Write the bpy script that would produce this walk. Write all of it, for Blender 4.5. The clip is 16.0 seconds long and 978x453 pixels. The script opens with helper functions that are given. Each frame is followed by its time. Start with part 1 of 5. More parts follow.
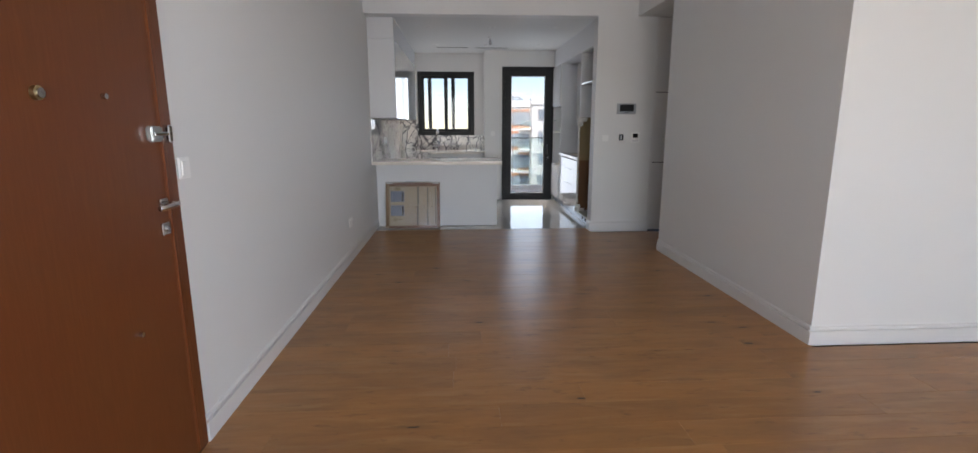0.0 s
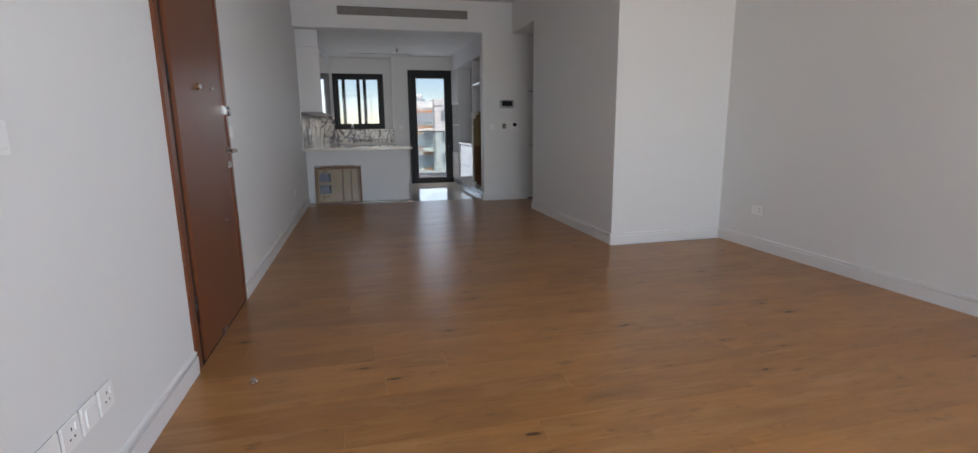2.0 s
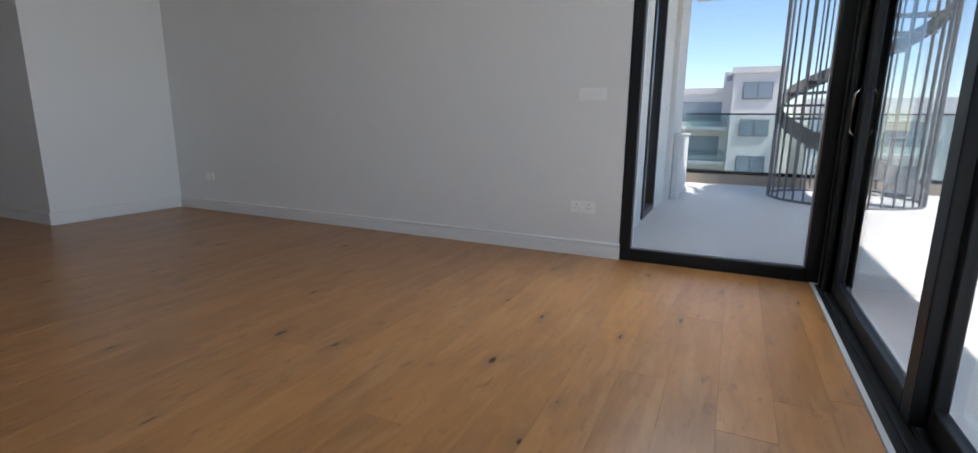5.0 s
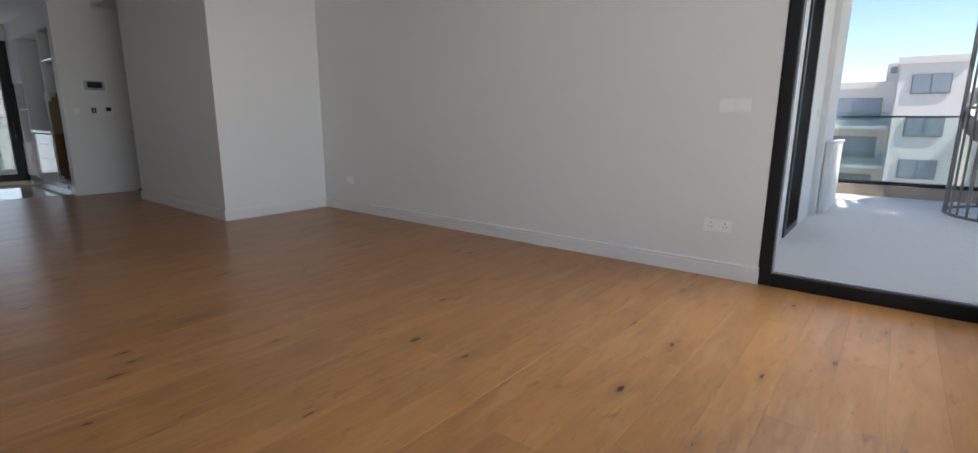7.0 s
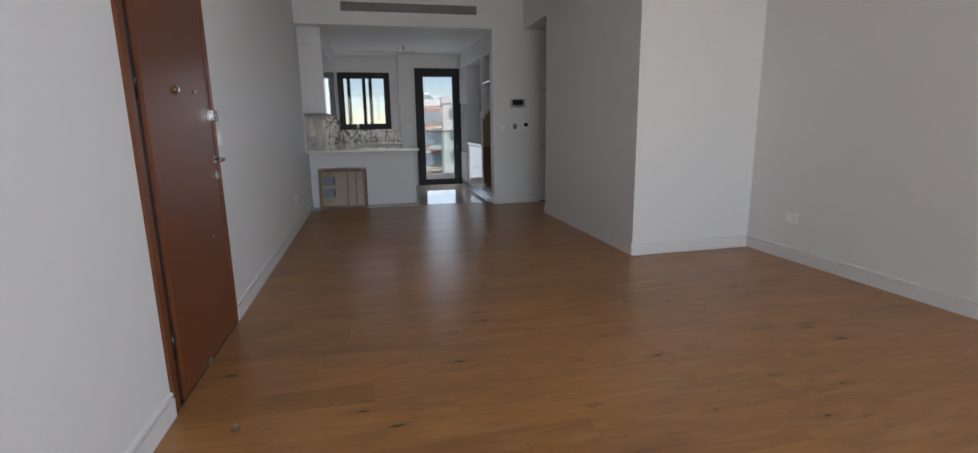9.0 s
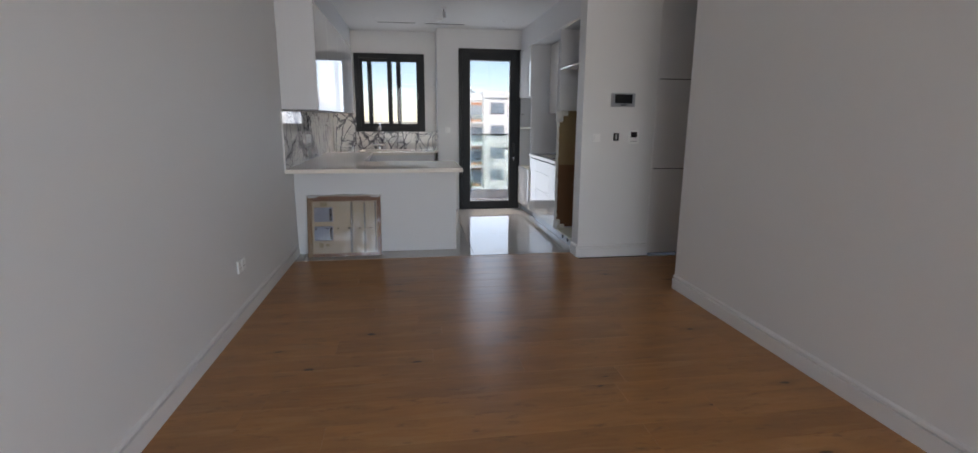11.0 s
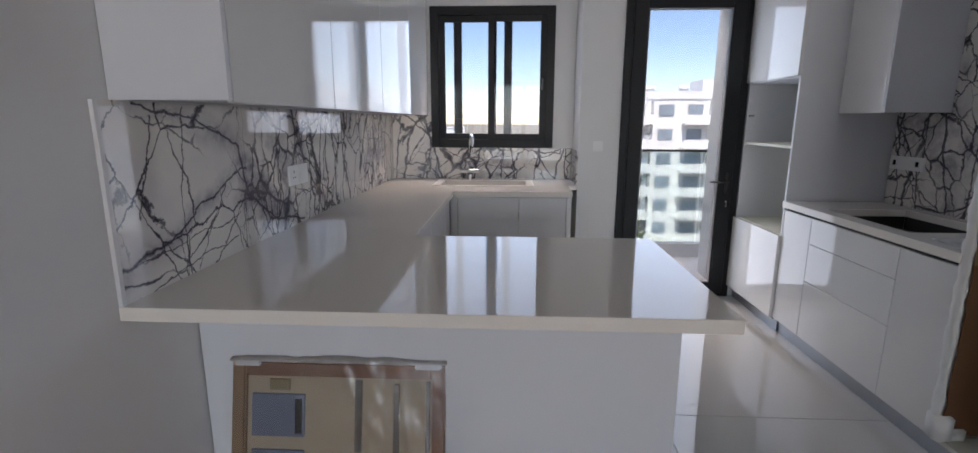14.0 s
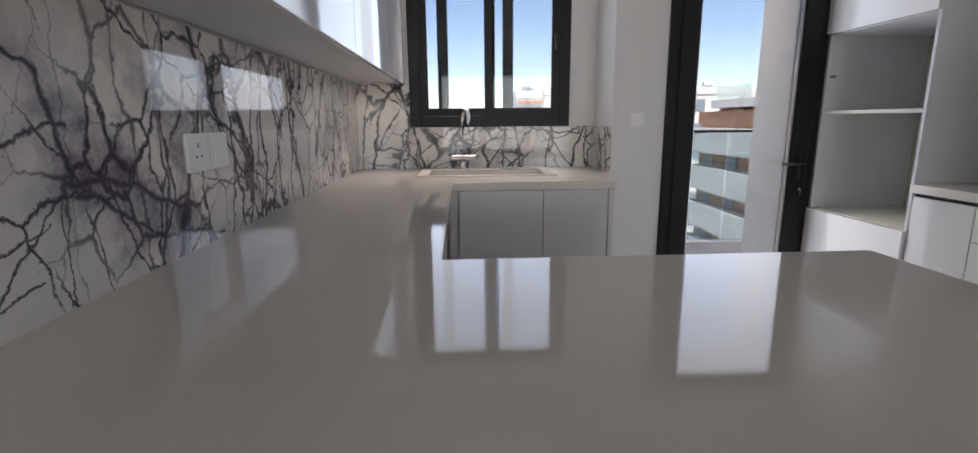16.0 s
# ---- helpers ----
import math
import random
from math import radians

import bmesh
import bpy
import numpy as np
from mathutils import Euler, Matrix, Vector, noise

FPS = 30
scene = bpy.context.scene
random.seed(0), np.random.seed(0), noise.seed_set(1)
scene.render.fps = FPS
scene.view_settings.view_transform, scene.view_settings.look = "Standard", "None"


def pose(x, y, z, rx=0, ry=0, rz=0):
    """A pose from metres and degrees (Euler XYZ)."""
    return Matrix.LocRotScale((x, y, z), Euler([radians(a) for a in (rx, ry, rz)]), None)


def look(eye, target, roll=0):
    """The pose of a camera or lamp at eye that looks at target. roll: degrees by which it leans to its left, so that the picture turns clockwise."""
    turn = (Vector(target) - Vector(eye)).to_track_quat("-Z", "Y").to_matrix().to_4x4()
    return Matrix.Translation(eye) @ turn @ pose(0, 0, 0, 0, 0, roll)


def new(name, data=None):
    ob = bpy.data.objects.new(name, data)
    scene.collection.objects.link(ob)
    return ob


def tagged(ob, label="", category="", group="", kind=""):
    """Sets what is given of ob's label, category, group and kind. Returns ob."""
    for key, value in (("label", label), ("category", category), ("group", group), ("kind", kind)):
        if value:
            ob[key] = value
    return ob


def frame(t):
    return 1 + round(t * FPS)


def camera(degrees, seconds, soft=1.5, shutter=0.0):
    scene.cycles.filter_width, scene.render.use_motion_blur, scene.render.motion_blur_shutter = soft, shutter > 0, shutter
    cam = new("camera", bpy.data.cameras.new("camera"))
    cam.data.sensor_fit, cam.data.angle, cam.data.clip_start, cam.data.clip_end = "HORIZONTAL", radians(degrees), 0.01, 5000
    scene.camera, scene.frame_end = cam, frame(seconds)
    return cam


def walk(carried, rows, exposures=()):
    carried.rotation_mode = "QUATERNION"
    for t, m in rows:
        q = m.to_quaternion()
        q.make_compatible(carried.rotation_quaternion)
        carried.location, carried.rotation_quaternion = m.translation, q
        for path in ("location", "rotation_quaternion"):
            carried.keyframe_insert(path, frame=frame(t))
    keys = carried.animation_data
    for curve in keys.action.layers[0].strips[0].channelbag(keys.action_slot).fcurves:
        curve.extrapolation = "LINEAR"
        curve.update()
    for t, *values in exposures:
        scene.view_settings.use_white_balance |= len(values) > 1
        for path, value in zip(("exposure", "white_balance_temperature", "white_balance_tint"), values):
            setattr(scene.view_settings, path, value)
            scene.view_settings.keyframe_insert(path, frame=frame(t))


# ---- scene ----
cam = camera(87.8, 16.0)
PATH = [
    (0, (0.002, 0.142, 1.358), (0.116, 2.1, 0.968), -0.0),
    (0.5, (0.022, -0.281, 1.32), (0.188, 1.674, 0.937), -0.5),
    (1, (-0.09, -0.708, 1.284), (0.16, 1.239, 0.9), -0.7),
    (1.5, (-0.172, -1.163, 1.248), (0.182, 0.767, 0.862), -0.5),
    (2, (-0.244, -1.625, 1.21), (0.227, 0.28, 0.823), -0.6),
    (2.5, (-0.316, -2.054, 1.159), (0.304, -0.192, 0.773), -0.4),
    (3, (-0.384, -2.362, 1.136), (0.359, -0.546, 0.749), -0.4),
    (3.5, (-0.316, -2.583, 1.124), (0.622, -0.862, 0.729), -0.9),
    (4, (-0.251, -2.683, 1.05), (0.996, -1.17, 0.654), -0.8),
    (4.5, (-0.291, -2.724, 1.0), (1.309, -1.591, 0.606), 0.3),
    (4.7, (-0.275, -2.731, 0.99), (1.409, -1.728, 0.593), 0.5),
    (5.75, (-0.296, -2.715, 1.045), (1.548, -2.06, 0.64), 0.6),
    (6.8, (-0.317, -2.663, 1.107), (1.326, -1.602, 0.692), 0.6),
    (7, (-0.319, -2.656, 1.099), (1.216, -1.442, 0.69), 0.3),
    (7.5, (-0.306, -2.581, 1.061), (0.891, -1.028, 0.669), -0.1),
    (8, (-0.346, -2.353, 1.081), (0.488, -0.577, 0.693), -0.6),
    (8.5, (-0.291, -1.87, 1.154), (0.271, 0.009, 0.762), -1.1),
    (9, (-0.194, -1.273, 1.254), (0.246, 0.638, 0.858), -0.9),
    (9.2, (-0.164, -0.985, 1.284), (0.244, 0.932, 0.886), -0.8),
    (11.3, (0.082, 2.215, 1.376), (0.35, 4.154, 0.961), 0.5),
    (11.5, (0.099, 2.523, 1.37), (0.339, 4.465, 0.957), 0.6),
    (12, (0.101, 3.274, 1.377), (0.283, 5.222, 0.965), 0.8),
    (12.5, (0.088, 3.963, 1.372), (0.181, 5.919, 0.966), 0.4),
    (13, (0.056, 4.562, 1.408), (0.067, 6.52, 0.998), 0.5),
    (13.5, (0.012, 5.050, 1.404), (-0.034, 7.008, 1.000), 0.4),
    (14, (-0.048, 5.467, 1.401), (-0.138, 7.423, 0.995), 0.2),
    (14.5, (-0.200, 5.835, 1.355), (-0.309, 7.790, 0.949), 0.3),
    (15, (-0.334, 6.160, 1.288), (-0.471, 8.114, 0.884), 0.3),
    (15.5, (-0.399, 6.384, 1.241), (-0.571, 8.335, 0.836), 0.1),
    (15.8, (-0.417, 6.453, 1.230), (-0.471, 8.409, 0.818), 0.0),
    (16, (-0.427, 6.515, 1.218), (-0.324, 8.470, 0.807), -0.5),
]
EXPOSURES = [(0, 2.30, 7050, 18), (1.5, 1.92, 6950, 18), (2.5, 1.7, 7000, 17), (3.5, 1.44, 6950, 16), (4.5, 1.04, 6450, 13), (6.8, 1.36, 6800, 14), (7.5, 1.36, 7150, 16), (8, 1.58, 7050, 17), (9, 1.62, 7000, 17), (11.5, 2.30, 7000, 19), (12.5, 2.38, 6900, 20), (13.5, 2.36, 6850, 20), (14.5, 2.15, 6950, 21), (15.2, 2.2, 7150, 21), (16, 2.26, 7250, 21)]
walk(cam, [(t, look(eye, target, roll)) for t, eye, target, roll in PATH], EXPOSURES)
SKY, SUN_POWER, SOUTH_POWER, EAST_POWER = 0.15, 5.0, 15.8, 3.8
DOOR_POWER, WINDOW_POWER, NORTH_FILL_POWER = 1.75, 0.36, 80.0

# ---------------------------------------------------------------- world and light
SUN_EL, SUN_DIR = 56.0, (-0.20, -1.0)      # the sun stands high over the terrace side
world = bpy.data.worlds.new("sky")
scene.world = world
world.use_nodes = True
wn = world.node_tree.nodes
sky = wn.new("ShaderNodeTexSky")
sky.sky_type = "NISHITA"
sky.sun_disc = False
sky.sun_elevation = radians(SUN_EL)
sky.sun_rotation = math.atan2(SUN_DIR[0], SUN_DIR[1])
sky.air_density, sky.dust_density, sky.ozone_density, sky.altitude = 1.0, 0.2, 2.5, 900.0
wn["Background"].inputs["Strength"].default_value = SKY
world.node_tree.links.new(sky.outputs[0], wn["Background"].inputs["Color"])
sun = new("sun", bpy.data.lights.new("sun", "SUN"))
sun.data.energy, sun.data.angle, sun.data.color = SUN_POWER, radians(0.6), (1.0, 0.95, 0.87)
_el = radians(SUN_EL)
_h = math.hypot(*SUN_DIR)
to_sun = Vector((SUN_DIR[0] / _h * math.cos(_el), SUN_DIR[1] / _h * math.cos(_el), math.sin(_el)))
sun.matrix_world = look((0, 0, 30), Vector((0, 0, 30)) - to_sun)


def window_light(name, x, y, z, w, h, target, power, colour, spread=180.0):
    """An area lamp standing in for sky light, most often at a window opening."""
    lamp = new(name, bpy.data.lights.new(name, "AREA"))
    lamp.data.shape, lamp.data.size, lamp.data.size_y, lamp.data.spread = "RECTANGLE", w, h, radians(spread)
    lamp.data.energy, lamp.data.color = power, colour
    lamp.matrix_world = look((x, y, z), target)
    return lamp


window_light("terrace_door_daylight", 1.05, -3.62, 1.35, 4.2, 2.4, (1.05, 0, 0.85), SOUTH_POWER, (0.83, 0.92, 1.0), 116.0)
# light of the sky, the balcony and the sunlit town at the panes of the kitchen
window_light("balcony_door_daylight", 1.2535, 9.49, 1.17, 0.61, 2.10, (1.2535, 8.0, 1.17), DOOR_POWER, (0.68, 0.83, 1.0))
for x in (-0.463, -0.0):
    window_light("kitchen_window_daylight", x, 9.925, 1.755, 0.36, 0.92, (x, 8.0, 1.755), WINDOW_POWER, (0.68, 0.83, 1.0))
# unseen fill lamp added outside over the balcony to brighten the kitchen
window_light("balcony_fill_lamp", 0.5, 11.2, 4.0, 3.2, 1.2, (0.4, 8.4, 1.0), NORTH_FILL_POWER, (1.0, 0.89, 0.78))
# daylight slanting in at the corner glazing
window_light("corner_glazing_daylight", 3.42, -2.62, 1.35, 0.80, 2.3, (2.65, -1.98, 1.35), EAST_POWER, (0.62, 0.80, 1.0), 72.0)
window_light("corner_glazing_skylight", 3.36, -2.64, 1.95, 1.05, 0.8, (3.00, -2.60, 1.25), EAST_POWER * 0.9, (0.74, 0.88, 1.0), 84.0)

# ---------------------------------------------------------------- materials
def mat(name, colour, rough=0.5, metal=0.0, var=0.06, scale=4.0, bump=0.0, bump_scale=60.0, coat=0.0, spec=0.5):
    """A plain surface with a slow stain, a fine grain and a fine relief."""
    m = bpy.data.materials.new(name)
    m.use_nodes = True
    nt = m.node_tree
    b = nt.nodes["Principled BSDF"]
    tc = nt.nodes.new("ShaderNodeTexCoord")
    n1 = nt.nodes.new("ShaderNodeTexNoise")
    n1.inputs["Scale"].default_value, n1.inputs["Detail"].default_value = scale, 6
    n2 = nt.nodes.new("ShaderNodeTexNoise")
    n2.inputs["Scale"].default_value, n2.inputs["Detail"].default_value = bump_scale, 3
    mx = nt.nodes.new("ShaderNodeMix")
    mx.data_type = "RGBA"
    mx.inputs[6].default_value = (*[c * (1 - var) for c in colour], 1)
    mx.inputs[7].default_value = (*[min(1, c * (1 + var)) for c in colour], 1)
    nt.links.new(tc.outputs["Object"], n1.inputs["Vector"])
    nt.links.new(tc.outputs["Object"], n2.inputs["Vector"])
    nt.links.new(n1.outputs["Fac"], mx.inputs[0])
    nt.links.new(mx.outputs[2], b.inputs["Base Color"])
    r = nt.nodes.new("ShaderNodeMapRange")
    r.inputs["To Min"].default_value, r.inputs["To Max"].default_value = max(0.02, rough * 0.85), min(1, rough * 1.15)
    nt.links.new(n1.outputs["Fac"], r.inputs["Value"])
    nt.links.new(r.outputs[0], b.inputs["Roughness"])
    b.inputs["Metallic"].default_value = metal
    b.inputs["Coat Weight"].default_value = coat
    b.inputs["Coat Roughness"].default_value = 0.04
    b.inputs["Specular IOR Level"].default_value = spec
    if bump:
        bp = nt.nodes.new("ShaderNodeBump")
        bp.inputs["Strength"].default_value, bp.inputs["Distance"].default_value = bump, 0.002
        nt.links.new(n2.outputs["Fac"], bp.inputs["Height"])
        nt.links.new(bp.outputs[0], b.inputs["Normal"])
    return m


def node_math(nt, op, a, b=None, clamp=False):
    n = nt.nodes.new("ShaderNodeMath")
    n.operation, n.use_clamp = op, clamp
    for i, v in enumerate((a, b)):
        if v is None:
            continue
        if isinstance(v, (int, float)):
            n.inputs[i].default_value = v
        else:
            nt.links.new(v, n.inputs[i])
    return n.outputs[0]


def mapping(nt, src, scale=(1, 1, 1), loc=(0, 0, 0), rot=(0, 0, 0)):
    mp = nt.nodes.new("ShaderNodeMapping")
    mp.inputs["Scale"].default_value, mp.inputs["Location"].default_value, mp.inputs["Rotation"].default_value = scale, loc, rot
    nt.links.new(src, mp.inputs["Vector"])
    return mp.outputs[0]


def noise_fac(nt, vec, scale, detail=4, rough=0.55):
    n = nt.nodes.new("ShaderNodeTexNoise")
    n.inputs["Scale"].default_value, n.inputs["Detail"].default_value, n.inputs["Roughness"].default_value = scale, detail, rough
    nt.links.new(vec, n.inputs["Vector"])
    return n


def ramp(nt, fac, stops):
    r = nt.nodes.new("ShaderNodeValToRGB")
    while len(r.color_ramp.elements) < len(stops):
        r.color_ramp.elements.new(0.5)
    for e, (p, c) in zip(r.color_ramp.elements, stops):
        e.position, e.color = p, (*c, 1)
    nt.links.new(fac, r.inputs["Fac"])
    return r.outputs["Color"]


def mix_rgb(nt, fac, a, b, blend="MIX"):
    m = nt.nodes.new("ShaderNodeMix")
    m.data_type, m.blend_type = "RGBA", blend
    for i, v in ((0, fac), (6, a), (7, b)):
        if isinstance(v, tuple):
            m.inputs[i].default_value = (*v, 1)
        elif isinstance(v, (int, float)):
            m.inputs[i].default_value = v
        else:
            nt.links.new(v, m.inputs[i])
    return m.outputs[2]


def oak_material():
    m = bpy.data.materials.new("oiled_oak")
    m.use_nodes = True
    nt = m.node_tree
    b = nt.nodes["Principled BSDF"]
    tc = nt.nodes.new("ShaderNodeTexCoord")
    info = nt.nodes.new("ShaderNodeObjectInfo")
    shift = nt.nodes.new("ShaderNodeVectorMath")
    shift.operation = "SCALE"
    shift.inputs[0].default_value = (37.0, 53.0, 19.0)
    nt.links.new(info.outputs["Random"], shift.inputs["Scale"])
    add = nt.nodes.new("ShaderNodeVectorMath")
    nt.links.new(tc.outputs["Object"], add.inputs[0])
    nt.links.new(shift.outputs[0], add.inputs[1])
    v = add.outputs[0]
    warp = noise_fac(nt, mapping(nt, v, (0.9, 3.0, 1)), 2.2, 3)
    wv = nt.nodes.new("ShaderNodeVectorMath")
    wv.operation = "MULTIPLY_ADD"
    wv.inputs[1].default_value = (0.0, 0.10, 0.0)
    nt.links.new(warp.outputs["Color"], wv.inputs[0])
    nt.links.new(v, wv.inputs[2])
    grain = noise_fac(nt, mapping(nt, wv.outputs[0], (1.6, 15, 1)), 3.0, 7, 0.55)
    pores = noise_fac(nt, mapping(nt, wv.outputs[0], (5, 150, 1)), 4.0, 3, 0.6)
    cloud = noise_fac(nt, mapping(nt, wv.outputs[0], (1.2, 3.4, 1)), 2.0, 5, 0.6)
    col = ramp(nt, grain.outputs["Fac"], [(0.22, (0.340, 0.153, 0.050)), (0.48, (0.376, 0.174, 0.060)), (0.78, (0.412, 0.199, 0.073))])
    tone = ramp(nt, info.outputs["Random"], [(0.0, (0.90, 0.87, 0.82)), (0.3, (1.0, 0.98, 0.94)), (0.7, (1.10, 1.09, 1.04)), (1.0, (0.95, 0.94, 0.91))])
    col = mix_rgb(nt, 1.0, col, tone, "MULTIPLY")
    col = mix_rgb(nt, node_math(nt, "MULTIPLY", node_math(nt, "SUBTRACT", cloud.outputs["Fac"], 0.44, True), 1.8, True), col, (0.20, 0.095, 0.042))
    col = mix_rgb(nt, node_math(nt, "MULTIPLY", node_math(nt, "SUBTRACT", pores.outputs["Fac"], 0.55, True), 0.22, True), col, (0.16, 0.075, 0.035))
    pale = noise_fac(nt, mapping(nt, wv.outputs[0], (1.2, 9.0, 1), (4, 9, 2)), 1.8, 4)
    col = mix_rgb(nt, node_math(nt, "MULTIPLY", node_math(nt, "SUBTRACT", pale.outputs["Fac"], 0.52, True), 2.4, True), col, (0.47, 0.265, 0.120))
    vor = nt.nodes.new("ShaderNodeTexVoronoi")
    vor.voronoi_dimensions = "2D"
    vor.inputs["Scale"].default_value, vor.inputs["Randomness"].default_value = 1.0, 1.0
    ragged = noise_fac(nt, v, 34.0, 4, 0.65)
    rv = nt.nodes.new("ShaderNodeVectorMath")
    rv.operation = "MULTIPLY_ADD"
    rv.inputs[1].default_value = (0.030, 0.016, 0.0)
    nt.links.new(ragged.outputs["Color"], rv.inputs[0])
    nt.links.new(wv.outputs[0], rv.inputs[2])
    nt.links.new(mapping(nt, rv.outputs[0], (1.6, 5.0, 1)), vor.inputs["Vector"])
    vsep = nt.nodes.new("ShaderNodeSeparateColor")
    nt.links.new(vor.outputs["Color"], vsep.inputs[0])
    gate = node_math(nt, "GREATER_THAN", vsep.outputs[0], 0.74)
    size = node_math(nt, "MULTIPLY_ADD", vsep.outputs[1], 0.055)
    size.node.inputs[2].default_value = 0.014
    knot = node_math(nt, "MULTIPLY", node_math(nt, "SUBTRACT", 1.0, node_math(nt, "DIVIDE", vor.outputs["Distance"], size), True), gate)
    halo = node_math(nt, "MULTIPLY", node_math(nt, "SUBTRACT", 1.0, node_math(nt, "DIVIDE", vor.outputs["Distance"], 0.20), True), gate)
    col = mix_rgb(nt, node_math(nt, "MULTIPLY", halo, 0.45, True), col, (0.13, 0.058, 0.026))
    col = mix_rgb(nt, node_math(nt, "MULTIPLY", knot, 2.2, True), col, (0.040, 0.019, 0.010))
    smudge = noise_fac(nt, mapping(nt, wv.outputs[0], (2.2, 7.0, 1), (1, 6, 3)), 3.2, 5, 0.65)
    col = mix_rgb(nt, node_math(nt, "MULTIPLY", node_math(nt, "SUBTRACT", smudge.outputs["Fac"], 0.58, True), 5.0, True), col, (0.17, 0.080, 0.036))
    nt.links.new(col, b.inputs["Base Color"])
    rough = nt.nodes.new("ShaderNodeMapRange")
    rough.inputs["To Min"].default_value, rough.inputs["To Max"].default_value = 0.25, 0.36
    nt.links.new(grain.outputs["Fac"], rough.inputs["Value"])
    nt.links.new(rough.outputs[0], b.inputs["Roughness"])
    b.inputs["Specular IOR Level"].default_value = 0.40
    bp = nt.nodes.new("ShaderNodeBump")
    bp.inputs["Strength"].default_value, bp.inputs["Distance"].default_value = 0.03, 0.0003
    nt.links.new(grain.outputs["Fac"], bp.inputs["Height"])
    swell = noise_fac(nt, mapping(nt, v, (0.9, 5.0, 1)), 1.4, 2)
    bp2 = nt.nodes.new("ShaderNodeBump")
    bp2.inputs["Strength"].default_value, bp2.inputs["Distance"].default_value = 0.5, 0.004
    nt.links.new(swell.outputs["Fac"], bp2.inputs["Height"])
    nt.links.new(bp.outputs[0], bp2.inputs["Normal"])
    nt.links.new(bp2.outputs[0], b.inputs["Normal"])
    return m


